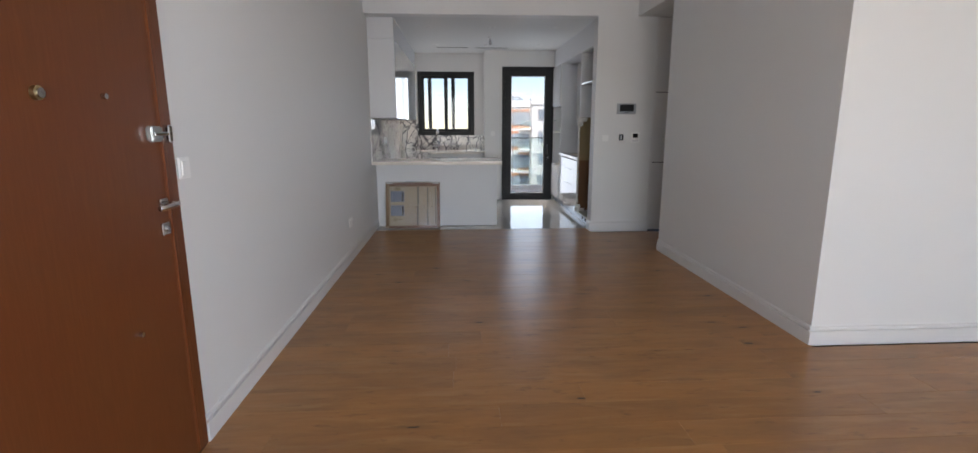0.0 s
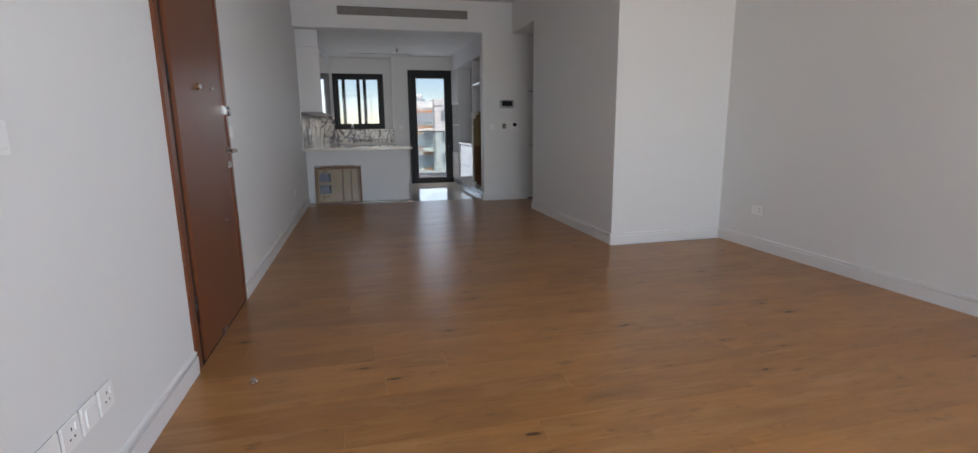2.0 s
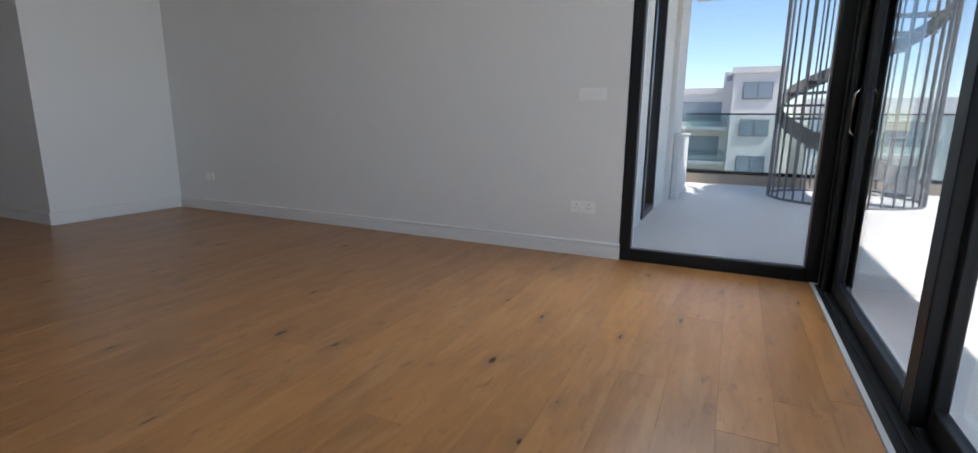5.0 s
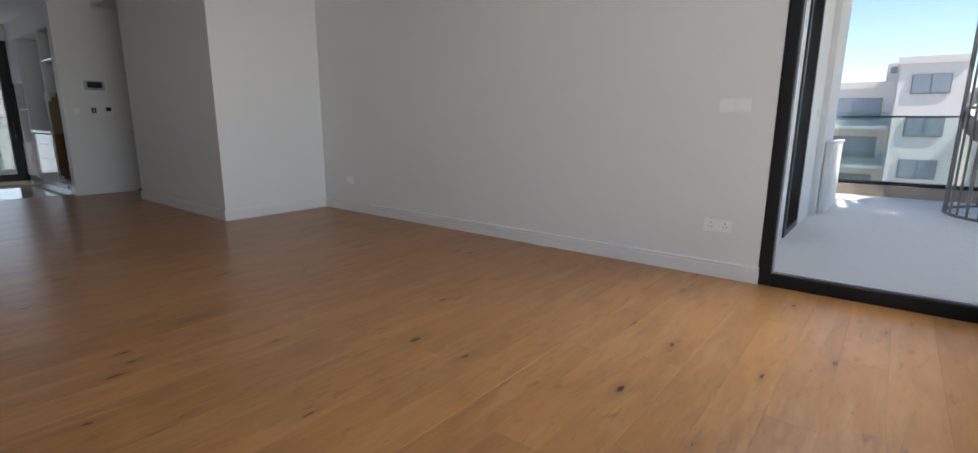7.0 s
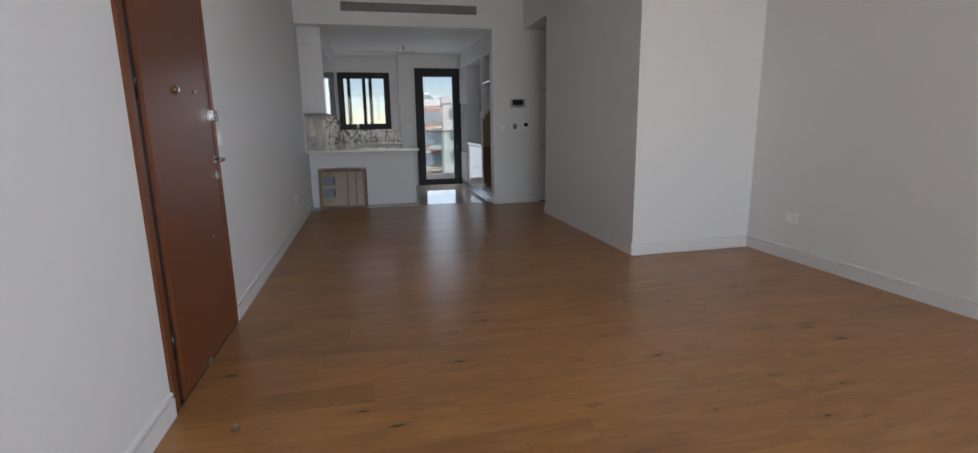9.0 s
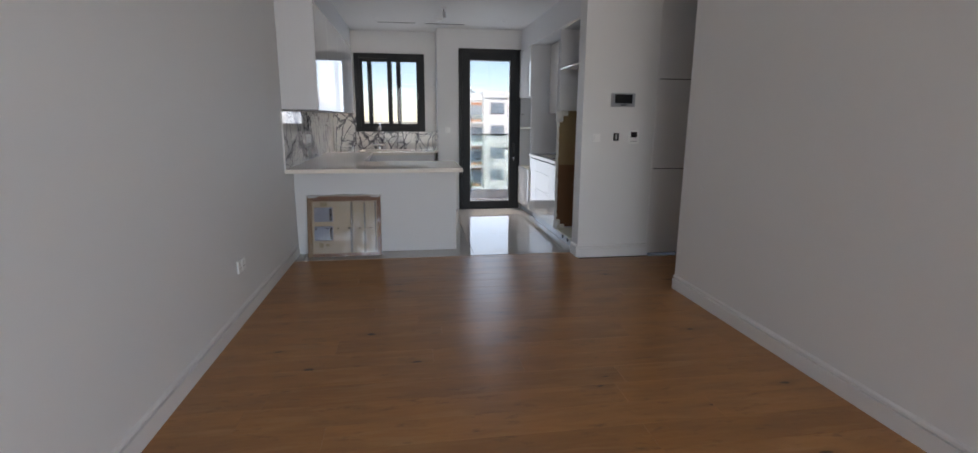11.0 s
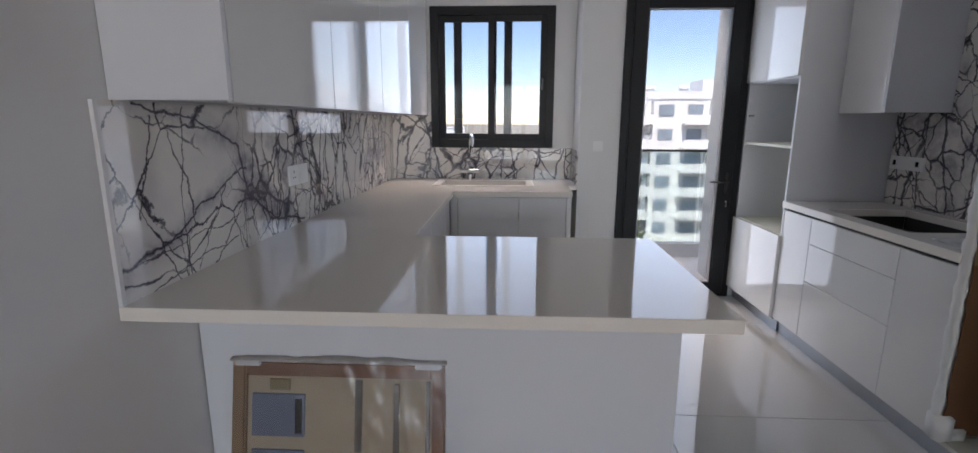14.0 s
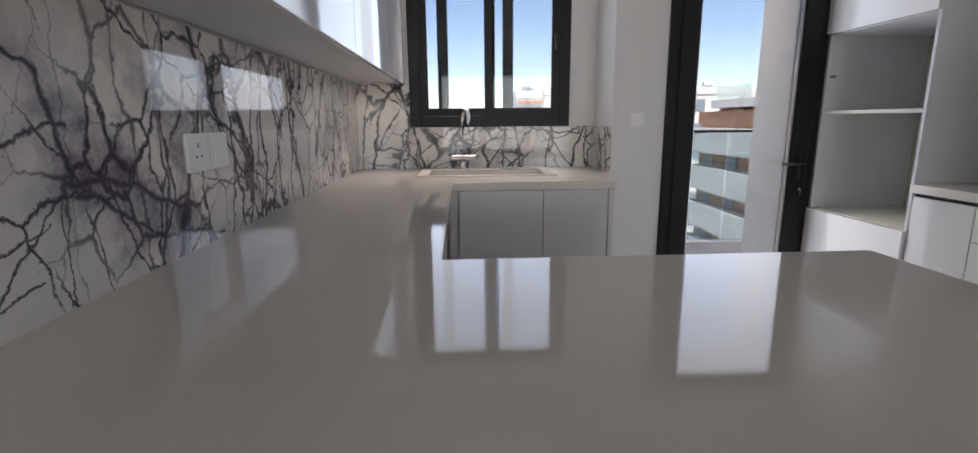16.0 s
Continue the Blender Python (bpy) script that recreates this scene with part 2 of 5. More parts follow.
def marble_material():
    """White marble crossed by a net of dark violet-grey veins."""
    m = bpy.data.materials.new("veined_marble")
    m.use_nodes = True
    nt = m.node_tree
    b = nt.nodes["Principled BSDF"]
    tc = nt.nodes.new("ShaderNodeTexCoord")
    base = mapping(nt, tc.outputs["Object"], (1, 1, 1), (0.37, 0.9, 0.2))

    def net(vec, scale, lean, stretch, width, loc):
        """A net of cracks, drawn out along a leaning direction."""
        vo = nt.nodes.new("ShaderNodeTexVoronoi")
        vo.feature = "DISTANCE_TO_EDGE"
        vo.inputs["Scale"].default_value = scale
        turned = mapping(nt, vec, rot=(lean, -lean, 0.0))
        nt.links.new(mapping(nt, turned, (1, 1, stretch), loc), vo.inputs["Vector"])
        return vo.outputs["Distance"], node_math(nt, "POWER", node_math(nt, "SUBTRACT", 1.0, node_math(nt, "DIVIDE", vo.outputs["Distance"], width), True), 0.7)

    def patches(scale, level, gain, loc):
        n = noise_fac(nt, mapping(nt, base, loc=loc), scale, 2)
        return node_math(nt, "MULTIPLY", node_math(nt, "SUBTRACT", n.outputs["Fac"], level, True), gain, True)

    def centred(vec, amount, scale, detail, rough):
        n = noise_fac(nt, vec, scale, detail, rough)
        w = nt.nodes.new("ShaderNodeVectorMath")
        w.operation = "MULTIPLY_ADD"
        w.inputs[1].default_value = (amount, amount, amount)
        nt.links.new(n.outputs["Color"], w.inputs[0])
        nt.links.new(mapping(nt, vec, loc=(-amount / 2, -amount / 2, -amount / 2)), w.inputs[2])
        return w.outputs[0]

    jag = centred(centred(base, 0.13, 3.2, 2, 0.5), 0.055, 14.0, 6, 0.68)
    plain = centred(centred(tc.outputs["Object"], 0.07, 5.0, 2, 0.5), 0.045, 16.0, 6, 0.68)
    flat = mapping(nt, plain, (0, 1, 1))

    def vec_math(op, a, b=None):
        n = nt.nodes.new("ShaderNodeVectorMath")
        n.operation = op
        for k, v in enumerate((a, b)):
            if isinstance(v, tuple):
                n.inputs[k].default_value = v
            elif v is not None:
                nt.links.new(v, n.inputs[k])
        return n

    def crack(y0, z0, y1, z1, width, soft=None):
        """One long vein of the big slab: how near the surface lies to the line between two places."""
        run = (y1 - y0, z1 - z0)
        pa = vec_math("SUBTRACT", flat, (0.0, y0, z0)).outputs[0]
        h = node_math(nt, "MULTIPLY", vec_math("DOT_PRODUCT", pa, (0.0, *run)).outputs["Value"], 1.0 / (run[0] ** 2 + run[1] ** 2), True)
        along = vec_math("SCALE", (0.0, *run))
        nt.links.new(h, along.inputs["Scale"])
        d = vec_math("LENGTH", vec_math("SUBTRACT", pa, along.outputs[0]).outputs[0]).outputs["Value"]
        line = node_math(nt, "SUBTRACT", 1.0, node_math(nt, "DIVIDE", d, width * 0.62), True)
        halo = node_math(nt, "SUBTRACT", 1.0, node_math(nt, "DIVIDE", d, soft), True) if soft else None
        return line, halo

    long_veins, halos = None, None
    for v in ((6.74, 0.99, 6.95, 1.04, 0.012, 0.075), (6.95, 1.04, 7.32, 1.19, 0.009, 0.05), (7.32, 1.19, 7.44, 1.22, 0.008, 0.05),
              (6.86, 1.455, 7.13, 1.40, 0.009, 0.06), (7.13, 1.40, 7.39, 1.31, 0.010, 0.08), (7.39, 1.31, 7.43, 1.12, 0.014, 0.09),
              (7.42, 1.12, 7.60, 1.09, 0.015, 0.09), (7.60, 1.09, 7.76, 1.03, 0.013, 0.07), (7.44, 1.10, 7.69, 0.97, 0.011, 0.07), (7.69, 0.97, 7.97, 0.91, 0.013, 0.06),
              (7.89, 1.45, 8.02, 1.19, 0.015, 0.06), (8.02, 1.19, 8.22, 1.00, 0.014, 0.05)):
        a, h = crack(*v)
        long_veins = a if long_veins is None else node_math(nt, "MAXIMUM", long_veins, a)
        halos = h if halos is None else node_math(nt, "MAXIMUM", halos, h)
    for v in ((7.42, 1.12, 7.14, 0.86, 0.006), (7.29, 1.18, 7.08, 0.90, 0.005), (6.80, 0.90, 7.33, 0.97, 0.005), (7.40, 1.09, 7.39, 0.88, 0.005), (7.46, 1.07, 7.50, 0.88, 0.005),
              (7.08, 1.44, 7.03, 1.14, 0.006), (7.03, 1.14, 7.02, 0.90, 0.005), (6.94, 1.42, 6.84, 1.12, 0.007), (6.88, 1.08, 7.06, 0.90, 0.005), (6.82, 1.00, 7.37, 1.05, 0.004)):
        long_veins = node_math(nt, "MAXIMUM", long_veins, crack(*v)[0])
    near = node_math(nt, "MULTIPLY", node_math(nt, "SUBTRACT", vec_math("DOT_PRODUCT", tc.outputs["Object"], (0.0, 1.0, 0.0)).outputs["Value"], 7.30, True), 2.2, True)
    d2, slant = net(jag, 3.6, 0.85, 0.30, 0.014, (3, 1, 2))
    d3, cross = net(jag, 4.4, -0.75, 0.30, 0.016, (9, 5, 4))
    d4, tall = net(jag, 5.6, 0.08, 0.16, 0.032, (2, 8, 6))
    d5, fine = net(jag, 8.0, 0.5, 0.42, 0.044, (7, 4, 1))
    region = patches(1.7, 0.40, 7.0, (0.3, 0.15, 0))
    heart = node_math(nt, "SUBTRACT", 1.0, node_math(nt, "DIVIDE", vec_math("DISTANCE", mapping(nt, flat, (0, 0.75, 1)), (0.0, 7.66 * 0.75, 1.13)).outputs["Value"], 0.30), True)
    heart = node_math(nt, "MULTIPLY", heart, 2.0, True)
    vein = long_veins
    for lines, where in ((slant, patches(2.4, 0.37, 8.0, (4, 7, 1))), (cross, patches(2.2, 0.38, 8.0, (8, 2, 5))), (tall, node_math(nt, "MULTIPLY", patches(2.3, 0.30, 8.0, (5, 5, 9)), near)), (fine, node_math(nt, "MAXIMUM", node_math(nt, "MULTIPLY", region, near), heart))):
        vein = node_math(nt, "MAXIMUM", vein, node_math(nt, "SUBTRACT", lines, node_math(nt, "SUBTRACT", 1.0, where), True))
    smoke = node_math(nt, "MULTIPLY", node_math(nt, "SUBTRACT", noise_fac(nt, jag, 7.0, 7, 0.72).outputs["Fac"], 0.42, True), 4.5, True)
    cloud = node_math(nt, "MULTIPLY", smoke, node_math(nt, "MAXIMUM", heart, node_math(nt, "MULTIPLY", node_math(nt, "MULTIPLY", region, near), 0.7)))
    soft = node_math(nt, "MULTIPLY", halos, node_math(nt, "MULTIPLY_ADD", smoke, 0.7))
    soft.node.inputs[1].links[0].from_node.inputs[2].default_value = 0.25
    white = mix_rgb(nt, noise_fac(nt, base, 2.0, 4).outputs["Fac"], (0.85, 0.80, 0.74), (0.76, 0.725, 0.69))
    grey = node_math(nt, "MULTIPLY", node_math(nt, "SUBTRACT", noise_fac(nt, jag, 2.6, 5, 0.6).outputs["Fac"], 0.50, True), 1.6, True)
    col = mix_rgb(nt, grey, white, (0.46, 0.43, 0.47))
    col = mix_rgb(nt, node_math(nt, "MULTIPLY", soft, 1.0, True), col, (0.20, 0.175, 0.235))
    col = mix_rgb(nt, node_math(nt, "MULTIPLY", cloud, 0.95), col, (0.135, 0.114, 0.165))
    col = mix_rgb(nt, node_math(nt, "MULTIPLY", node_math(nt, "POWER", vein, 0.48), 1.0, True), col, (0.026, 0.021, 0.038))
    nt.links.new(col, b.inputs["Base Color"])
    b.inputs["Roughness"].default_value = 0.03
    b.inputs["Specular IOR Level"].default_value = 0.4
    return m


def door_wood_material():
    m = bpy.data.materials.new("varnished_mahogany")
    m.use_nodes = True
    nt = m.node_tree
    b = nt.nodes["Principled BSDF"]
    tc = nt.nodes.new("ShaderNodeTexCoord")
    v = tc.outputs["Object"]
    cloud = noise_fac(nt, mapping(nt, v, (2.0, 2.4, 1.6), rot=(0.5, 0, 0)), 2.0, 5)
    grain = noise_fac(nt, mapping(nt, v, (60, 60, 3)), 3.0, 6, 0.6)
    col = ramp(nt, grain.outputs["Fac"], [(0.3, (0.142, 0.041, 0.013)), (0.55, (0.162, 0.048, 0.015)), (0.75, (0.182, 0.056, 0.018))])
    col = mix_rgb(nt, node_math(nt, "MULTIPLY", node_math(nt, "SUBTRACT", cloud.outputs["Fac"], 0.4, True), 1.6, True), col, (0.155, 0.038, 0.012))
    nt.links.new(col, b.inputs["Base Color"])
    b.inputs["Roughness"].default_value = 0.34
    b.inputs["Specular IOR Level"].default_value = 0.4
    bp = nt.nodes.new("ShaderNodeBump")
    bp.inputs["Strength"].default_value, bp.inputs["Distance"].default_value = 0.15, 0.0008
    nt.links.new(grain.outputs["Fac"], bp.inputs["Height"])
    nt.links.new(bp.outputs[0], b.inputs["Normal"])
    return m


def gloss_share(nt, least=0.03, most=0.55, power=4.0, normal=None):
    """How much a thin clear sheet mirrors: little head-on, much at a grazing look."""
    lw = nt.nodes.new("ShaderNodeLayerWeight")
    lw.inputs["Blend"].default_value = 0.5
    if normal is not None:
        nt.links.new(normal, lw.inputs["Normal"])
    f = node_math(nt, "MULTIPLY_ADD", node_math(nt, "POWER", lw.outputs["Facing"], power), most)
    f.node.inputs[2].default_value = least
    return f


def glass_material(name, tint=(0.96, 0.98, 0.98)):
    m = bpy.data.materials.new(name)
    m.use_nodes = True
    nt = m.node_tree
    nt.nodes.remove(nt.nodes["Principled BSDF"])
    out = nt.nodes["Material Output"]
    tr = nt.nodes.new("ShaderNodeBsdfTransparent")
    tr.inputs["Color"].default_value = (*tint, 1)
    gl = nt.nodes.new("ShaderNodeBsdfGlossy")
    gl.inputs["Roughness"].default_value = 0.0
    mx = nt.nodes.new("ShaderNodeMixShader")
    nt.links.new(gloss_share(nt), mx.inputs[0])
    nt.links.new(tr.outputs[0], mx.inputs[1])
    nt.links.new(gl.outputs[0], mx.inputs[2])
    nt.links.new(mx.outputs[0], out.inputs["Surface"])
    return m


WALL = mat("white_wall_paint", (0.775, 0.77, 0.76), 0.55, var=0.015, scale=1.3, bump=0.10, bump_scale=140)
CEIL = mat("ceiling_paint", (0.74, 0.74, 0.73), 0.7, var=0.01, scale=1.0, bump=0.05)
TRIM = mat("satin_white_trim", (0.78, 0.77, 0.76), 0.32, var=0.02, scale=3)
LACQUER = mat("white_gloss_lacquer", (0.80, 0.79, 0.77), 0.05, var=0.012, scale=1.5, coat=0.2, spec=0.55)
MATTE_WHITE = mat("white_melamine", (0.71, 0.715, 0.73), 0.42, var=0.015, scale=2)
CARCASS = mat("pale_carcass_board", (0.68, 0.67, 0.57), 0.5, var=0.03, scale=3)
QUARTZ = mat("pale_quartz", (0.82, 0.765, 0.69), 0.05, spec=0.5, var=0.03, scale=120, bump_scale=300)
ALU = mat("anthracite_aluminium", (0.011, 0.0115, 0.013), 0.42, var=0.1, scale=9, bump=0.05, bump_scale=400, spec=0.25)
ALU_GREY = mat("brushed_aluminium", (0.42, 0.44, 0.47), 0.30, metal=0.9, var=0.08, scale=20)
CHROME = mat("polished_chrome", (0.72, 0.73, 0.75), 0.08, metal=1.0, var=0.03, scale=10)
NICKEL = mat("satin_nickel", (0.58, 0.56, 0.54), 0.24, metal=1.0, var=0.05, scale=15)
BLACK = mat("black_plastic", (0.012, 0.012, 0.014), 0.25, var=0.1, scale=8)
# near-black that puts the shade of gaps, recesses and holes into the colour
GAP_SHADE = mat("painted_gap_shade", (0.03, 0.028, 0.026), 0.8, var=0.1, scale=8)
PLASTIC = mat("white_plastic", (0.88, 0.875, 0.86), 0.30, var=0.02, scale=12)
PLASTIC_GREY = mat("grey_plastic", (0.45, 0.45, 0.46), 0.35, var=0.03, scale=12)
SCREED = mat("dark_underlay", (0.05, 0.032, 0.02), 0.9, var=0.2, scale=12)
TILE = mat("polished_porcelain", (0.54, 0.52, 0.485), 0.035, var=0.05, scale=1.2, spec=0.75)
GROUT = mat("grey_grout", (0.38, 0.37, 0.35), 0.8, var=0.08, scale=30)
TERRACE = mat("terrace_porcelain", (0.84, 0.81, 0.765), 0.5, var=0.04, scale=1.4, bump=0.1)
RENDER_WHITE = mat("white_render", (0.72, 0.71, 0.69), 0.8, var=0.04, scale=0.8, bump=0.2)
CARDBOARD = mat("brown_cardboard", (0.15, 0.066, 0.025), 0.75, var=0.16, scale=5, bump=0.25, bump_scale=30)
FOAM = mat("white_foam_wrap", (0.74, 0.73, 0.70), 0.7, var=0.06, scale=20, bump=0.4, bump_scale=80)
STEEL_PAINT = mat("grey_painted_steel", (0.15, 0.15, 0.16), 0.45, var=0.1, scale=6)
SHUTTER = mat("grey_powder_coat", (0.16, 0.17, 0.19), 0.5, var=0.06, scale=8)
BRASS = mat("dull_brass", (0.45, 0.36, 0.20), 0.32, metal=1.0, var=0.08, scale=20)
OAK = oak_material()
MARBLE = marble_material()
MAHOGANY = door_wood_material()
# both window tints are added to hold down the brightness of the view outside
GLASS = glass_material("dimmed_window_glass", (0.78, 0.80, 0.81))
TINTED_GLASS = glass_material("view_dimming_glass", (0.46, 0.475, 0.485))
RAIL_GLASS = glass_material("greenish_rail_glass", (0.86, 0.93, 0.92))
SINK = mat("pale_composite_sink", (0.66, 0.63, 0.59), 0.3, var=0.03, scale=60)

# ---------------------------------------------------------------- mesh helpers
def box(bm, x0, x1, y0, y1, z0, z1, bev=0.0, seg=1):
    """Adds an axis-aligned block, with its edges rounded by bev."""
    r = bmesh.ops.create_cube(bm, size=1.0)
    vs = r["verts"]
    for v in vs:
        v.co = Vector((x0 + (v.co.x + 0.5) * (x1 - x0), y0 + (v.co.y + 0.5) * (y1 - y0), z0 + (v.co.z + 0.5) * (z1 - z0)))
    if bev:
        es = list({e for v in vs for e in v.link_edges})
        bmesh.ops.bevel(bm, geom=es, offset=bev, segments=seg, affect="EDGES", clamp_overlap=True)
    return bm


def block(x0, x1, y0, y1, z0, z1, bev=0.0, seg=1):
    return box(bmesh.new(), x0, x1, y0, y1, z0, z1, bev, seg)


def tube(bm, a, b, r, n=14, r2=None, cap=True):
    """A round bar from a to b."""
    a, b = Vector(a), Vector(b)
    d = b - a
    m = Matrix.Translation((a + b) / 2) @ d.to_track_quat("Z", "Y").to_matrix().to_4x4()
    bmesh.ops.create_cone(bm, cap_ends=cap, segments=n, radius1=r, radius2=r if r2 is None else r2, depth=d.length, matrix=m)
    return bm


def sweep(bm, pts, r, n=10):
    """A round bar along a bent line."""
    pts = [Vector(p) for p in pts]
    rings = []
    for i, p in enumerate(pts):
        d = (pts[min(i + 1, len(pts) - 1)] - pts[max(i - 1, 0)]).normalized()
        q = d.to_track_quat("Z", "Y")
        rings.append([bm.verts.new(p + q @ Vector((r * math.cos(2 * math.pi * k / n), r * math.sin(2 * math.pi * k / n), 0))) for k in range(n)])
    for a, b in zip(rings, rings[1:]):
        for k in range(n):
            bm.faces.new((a[k], a[(k + 1) % n], b[(k + 1) % n], b[k]))
    bm.faces.new(rings[0][::-1])
    bm.faces.new(rings[-1])
    return bm


def cells(us, vs, keep, w0, w1, axis):
    """A plate made of grid cells, with holes where keep says no. axis: the direction of its thickness."""
    bm = bmesh.new()
    cache = {}

    def vert(u, v, w):
        k = (u, v, w)
        if k not in cache:
            p = {"x": (w, u, v), "y": (u, w, v), "z": (u, v, w)}[axis]
            cache[k] = bm.verts.new(p)
        return cache[k]

    nu, nv = len(us) - 1, len(vs) - 1
    on = {(i, j) for i in range(nu) for j in range(nv) if keep((us[i] + us[i + 1]) / 2, (vs[j] + vs[j + 1]) / 2)}
    for i, j in on:
        u0, u1, v0, v1 = us[i], us[i + 1], vs[j], vs[j + 1]
        for w in (w0, w1):
            bm.faces.new([vert(u0, v0, w), vert(u1, v0, w), vert(u1, v1, w), vert(u0, v1, w)])
        for di, dj, a, b in ((-1, 0, (u0, v0), (u0, v1)), (1, 0, (u1, v0), (u1, v1)), (0, -1, (u0, v0), (u1, v0)), (0, 1, (u0, v1), (u1, v1))):
            if (i + di, j + dj) not in on:
                bm.faces.new([vert(*a, w0), vert(*b, w0), vert(*b, w1), vert(*a, w1)])
    bmesh.ops.recalc_face_normals(bm, faces=bm.faces)
    return bm


def part(name, bm, material, parent=None, label="", smooth=False):
    """Links a bmesh as one mesh object, under a thing or a part."""
    me = bpy.data.meshes.new(name)
    bm.to_mesh(me)
    bm.free()
    me.materials.append(material)
    if smooth:
        for p in me.polygons:
            p.use_smooth = True
    ob = new(name, me)
    if parent is not None:
        ob.parent = parent
        ob.matrix_parent_inverse = parent.matrix_world.inverted()
    if label:
        tagged(ob, label)
    return ob


def thing(name, label, category, at=(0, 0, 0), group="", kind=""):
    ob = new(name)
    ob.empty_display_size = 0.1
    ob.matrix_world = Matrix.Translation(at)
    return tagged(ob, label, category, group, kind)


def structure(name, bm, material, label="", category=""):
    return tagged(part(name, bm, material), label, category, kind="structure")


def frame_bars(bm, axis, w0, w1, u0, u1, v0, v1, t, bev=0.003, bottom=None, top=None):
    """Four bars round an opening in the plane across axis (u along it, v upwards)."""
    bottom, top = t if bottom is None else bottom, t if top is None else top
    for a, b, c, d in ((u0, u0 + t, v0, v1), (u1 - t, u1, v0, v1), (u0 + t, u1 - t, v0, v0 + bottom), (u0 + t, u1 - t, v1 - top, v1)):
        if axis == "y":
            box(bm, a, b, w0, w1, c, d, bev)
        else:
            box(bm, w0, w1, a, b, c, d, bev)
    return bm


def pane(name, bm, parent, material=None):
    ob = part(name, bm, material or GLASS, parent)
    ob.visible_shadow = False
    return ob


# ---------------------------------------------------------------- plan
XL, XR = -1.115, 3.475            # long walls of the living room
YS = -3.25                       # terrace glazing
COLX, COLY0, COLY1 = 2.20, 3.03, 5.53
YP = 6.59                        # pier and bulkhead towards the kitchen
PX0, PX1 = 1.71, 2.47
YTILE = 6.78
YD = 9.55                        # wall with the balcony door
YW = 9.97                        # window bay wall
XPIL = 0.47
XK = 2.34                        # kitchen's right wall
ZC, ZK = 3.12, 2.66              # ceilings
HALLX = 4.6

DOOR0, DOOR1, DOORH = 1.12, 2.19, 2.12     # entrance door opening in the left wall
structure("wall_west", cells([-3.6, DOOR0, DOOR1, YW + 0.3], [-0.05, DOORH, ZC + 0.2], lambda u, v: not (DOOR0 < u < DOOR1 and v < DOORH), XL - 0.22, XL, "x"),
          WALL, "smooth white painted wall with an entrance door", "wall")
structure("wall_stair_hall", block(XL - 0.40, XL - 0.24, DOOR0 - 0.3, DOOR1 + 0.3, -0.05, 2.6), WALL, "plain wall closing the place behind the entrance door", "wall")
structure("wall_east", block(XR, XR + 0.2, -2.02, COLY0, -0.05, ZC + 0.2), WALL, "long smooth white painted wall", "wall")
structure("wall_block", block(COLX, HALLX + 0.2, COLY0, COLY1, -0.05, ZC + 0.2), WALL, "white painted projecting wall block", "wall")
structure("wall_pier", block(PX0, PX1, YP, YP + 0.19, -0.05, ZC + 0.2), WALL, "white painted pier beside the kitchen opening", "wall")
structure("wall_hall", cells([PX1, 3.33, HALLX + 0.2], [-0.05, ZK, ZC + 0.2], lambda u, v: not (u < 3.33 and v < ZK), YP, YP + 0.19, "y"), WALL, "white painted wall of the side corridor", "wall")
structure("wall_hall_end", block(HALLX, HALLX + 0.2, COLY1, YP, -0.05, ZC), WALL, "white end wall of the side corridor", "wall")
structure("hall_lintel", block(COLX, COLX + 0.16, COLY1, YP, ZK, ZC + 0.2), WALL, "white painted beam over the corridor opening", "wall")
structure("hall_ceiling", block(COLX + 0.16, HALLX, COLY1, YP, ZK, ZK + 0.1), CEIL, "white corridor ceiling", "ceiling")
structure("kitchen_bulkhead", block(XL, PX0, YP, YP + 0.19, ZK, ZC + 0.2), WALL, "white painted bulkhead over the kitchen opening", "wall")
structure("ceiling", block(XL - 0.2, HALLX + 0.2, -3.5, YP, ZC, ZC + 0.2), CEIL, "white painted living room ceiling", "ceiling")
structure("kitchen_ceiling", block(XL, XK, YP + 0.19, YW + 0.02, ZK, ZK + 0.12), CEIL, "white plasterboard kitchen ceiling", "ceiling")
structure("wall_kitchen_east", block(XK, XK + 0.2, YP + 0.19, YD + 0.25, -0.05, ZC), WALL, "white kitchen side wall behind the units", "wall")
WX0, WX1, WZ0, WZ1 = -0.757, 0.294, 1.174, 2.335
structure("wall_window_bay", cells([XL, WX0, WX1, XPIL], [-0.05, WZ0, WZ1, ZK + 0.1], lambda u, v: not (WX0 < u < WX1 and WZ0 < v < WZ1), YW, YW + 0.25, "y"),
          WALL, "white wall with the kitchen window", "wall")
BX0, BX1, BZ1 = 0.785, 1.722, 2.385
structure("wall_balcony_door", cells([XPIL, BX0, BX1, XK], [-0.05, 0.0, BZ1, ZK + 0.1], lambda u, v: not (BX0 < u < BX1 and 0 < v < BZ1), YD, YW + 0.25, "y"),
          WALL, "white wall with a glazed balcony door", "wall")
structure("wall_south_lintel", block(XL - 0.2, XR + 0.2, YS - 0.22, YS - 0.02, 2.72, ZC + 0.2), WALL, "white beam over the terrace glazing", "wall")
structure("wall_east_lintel", block(XR, XR + 0.2, YS - 0.02, -2.02, 2.72, ZC + 0.2), WALL, "white beam over the corner glazing", "wall")
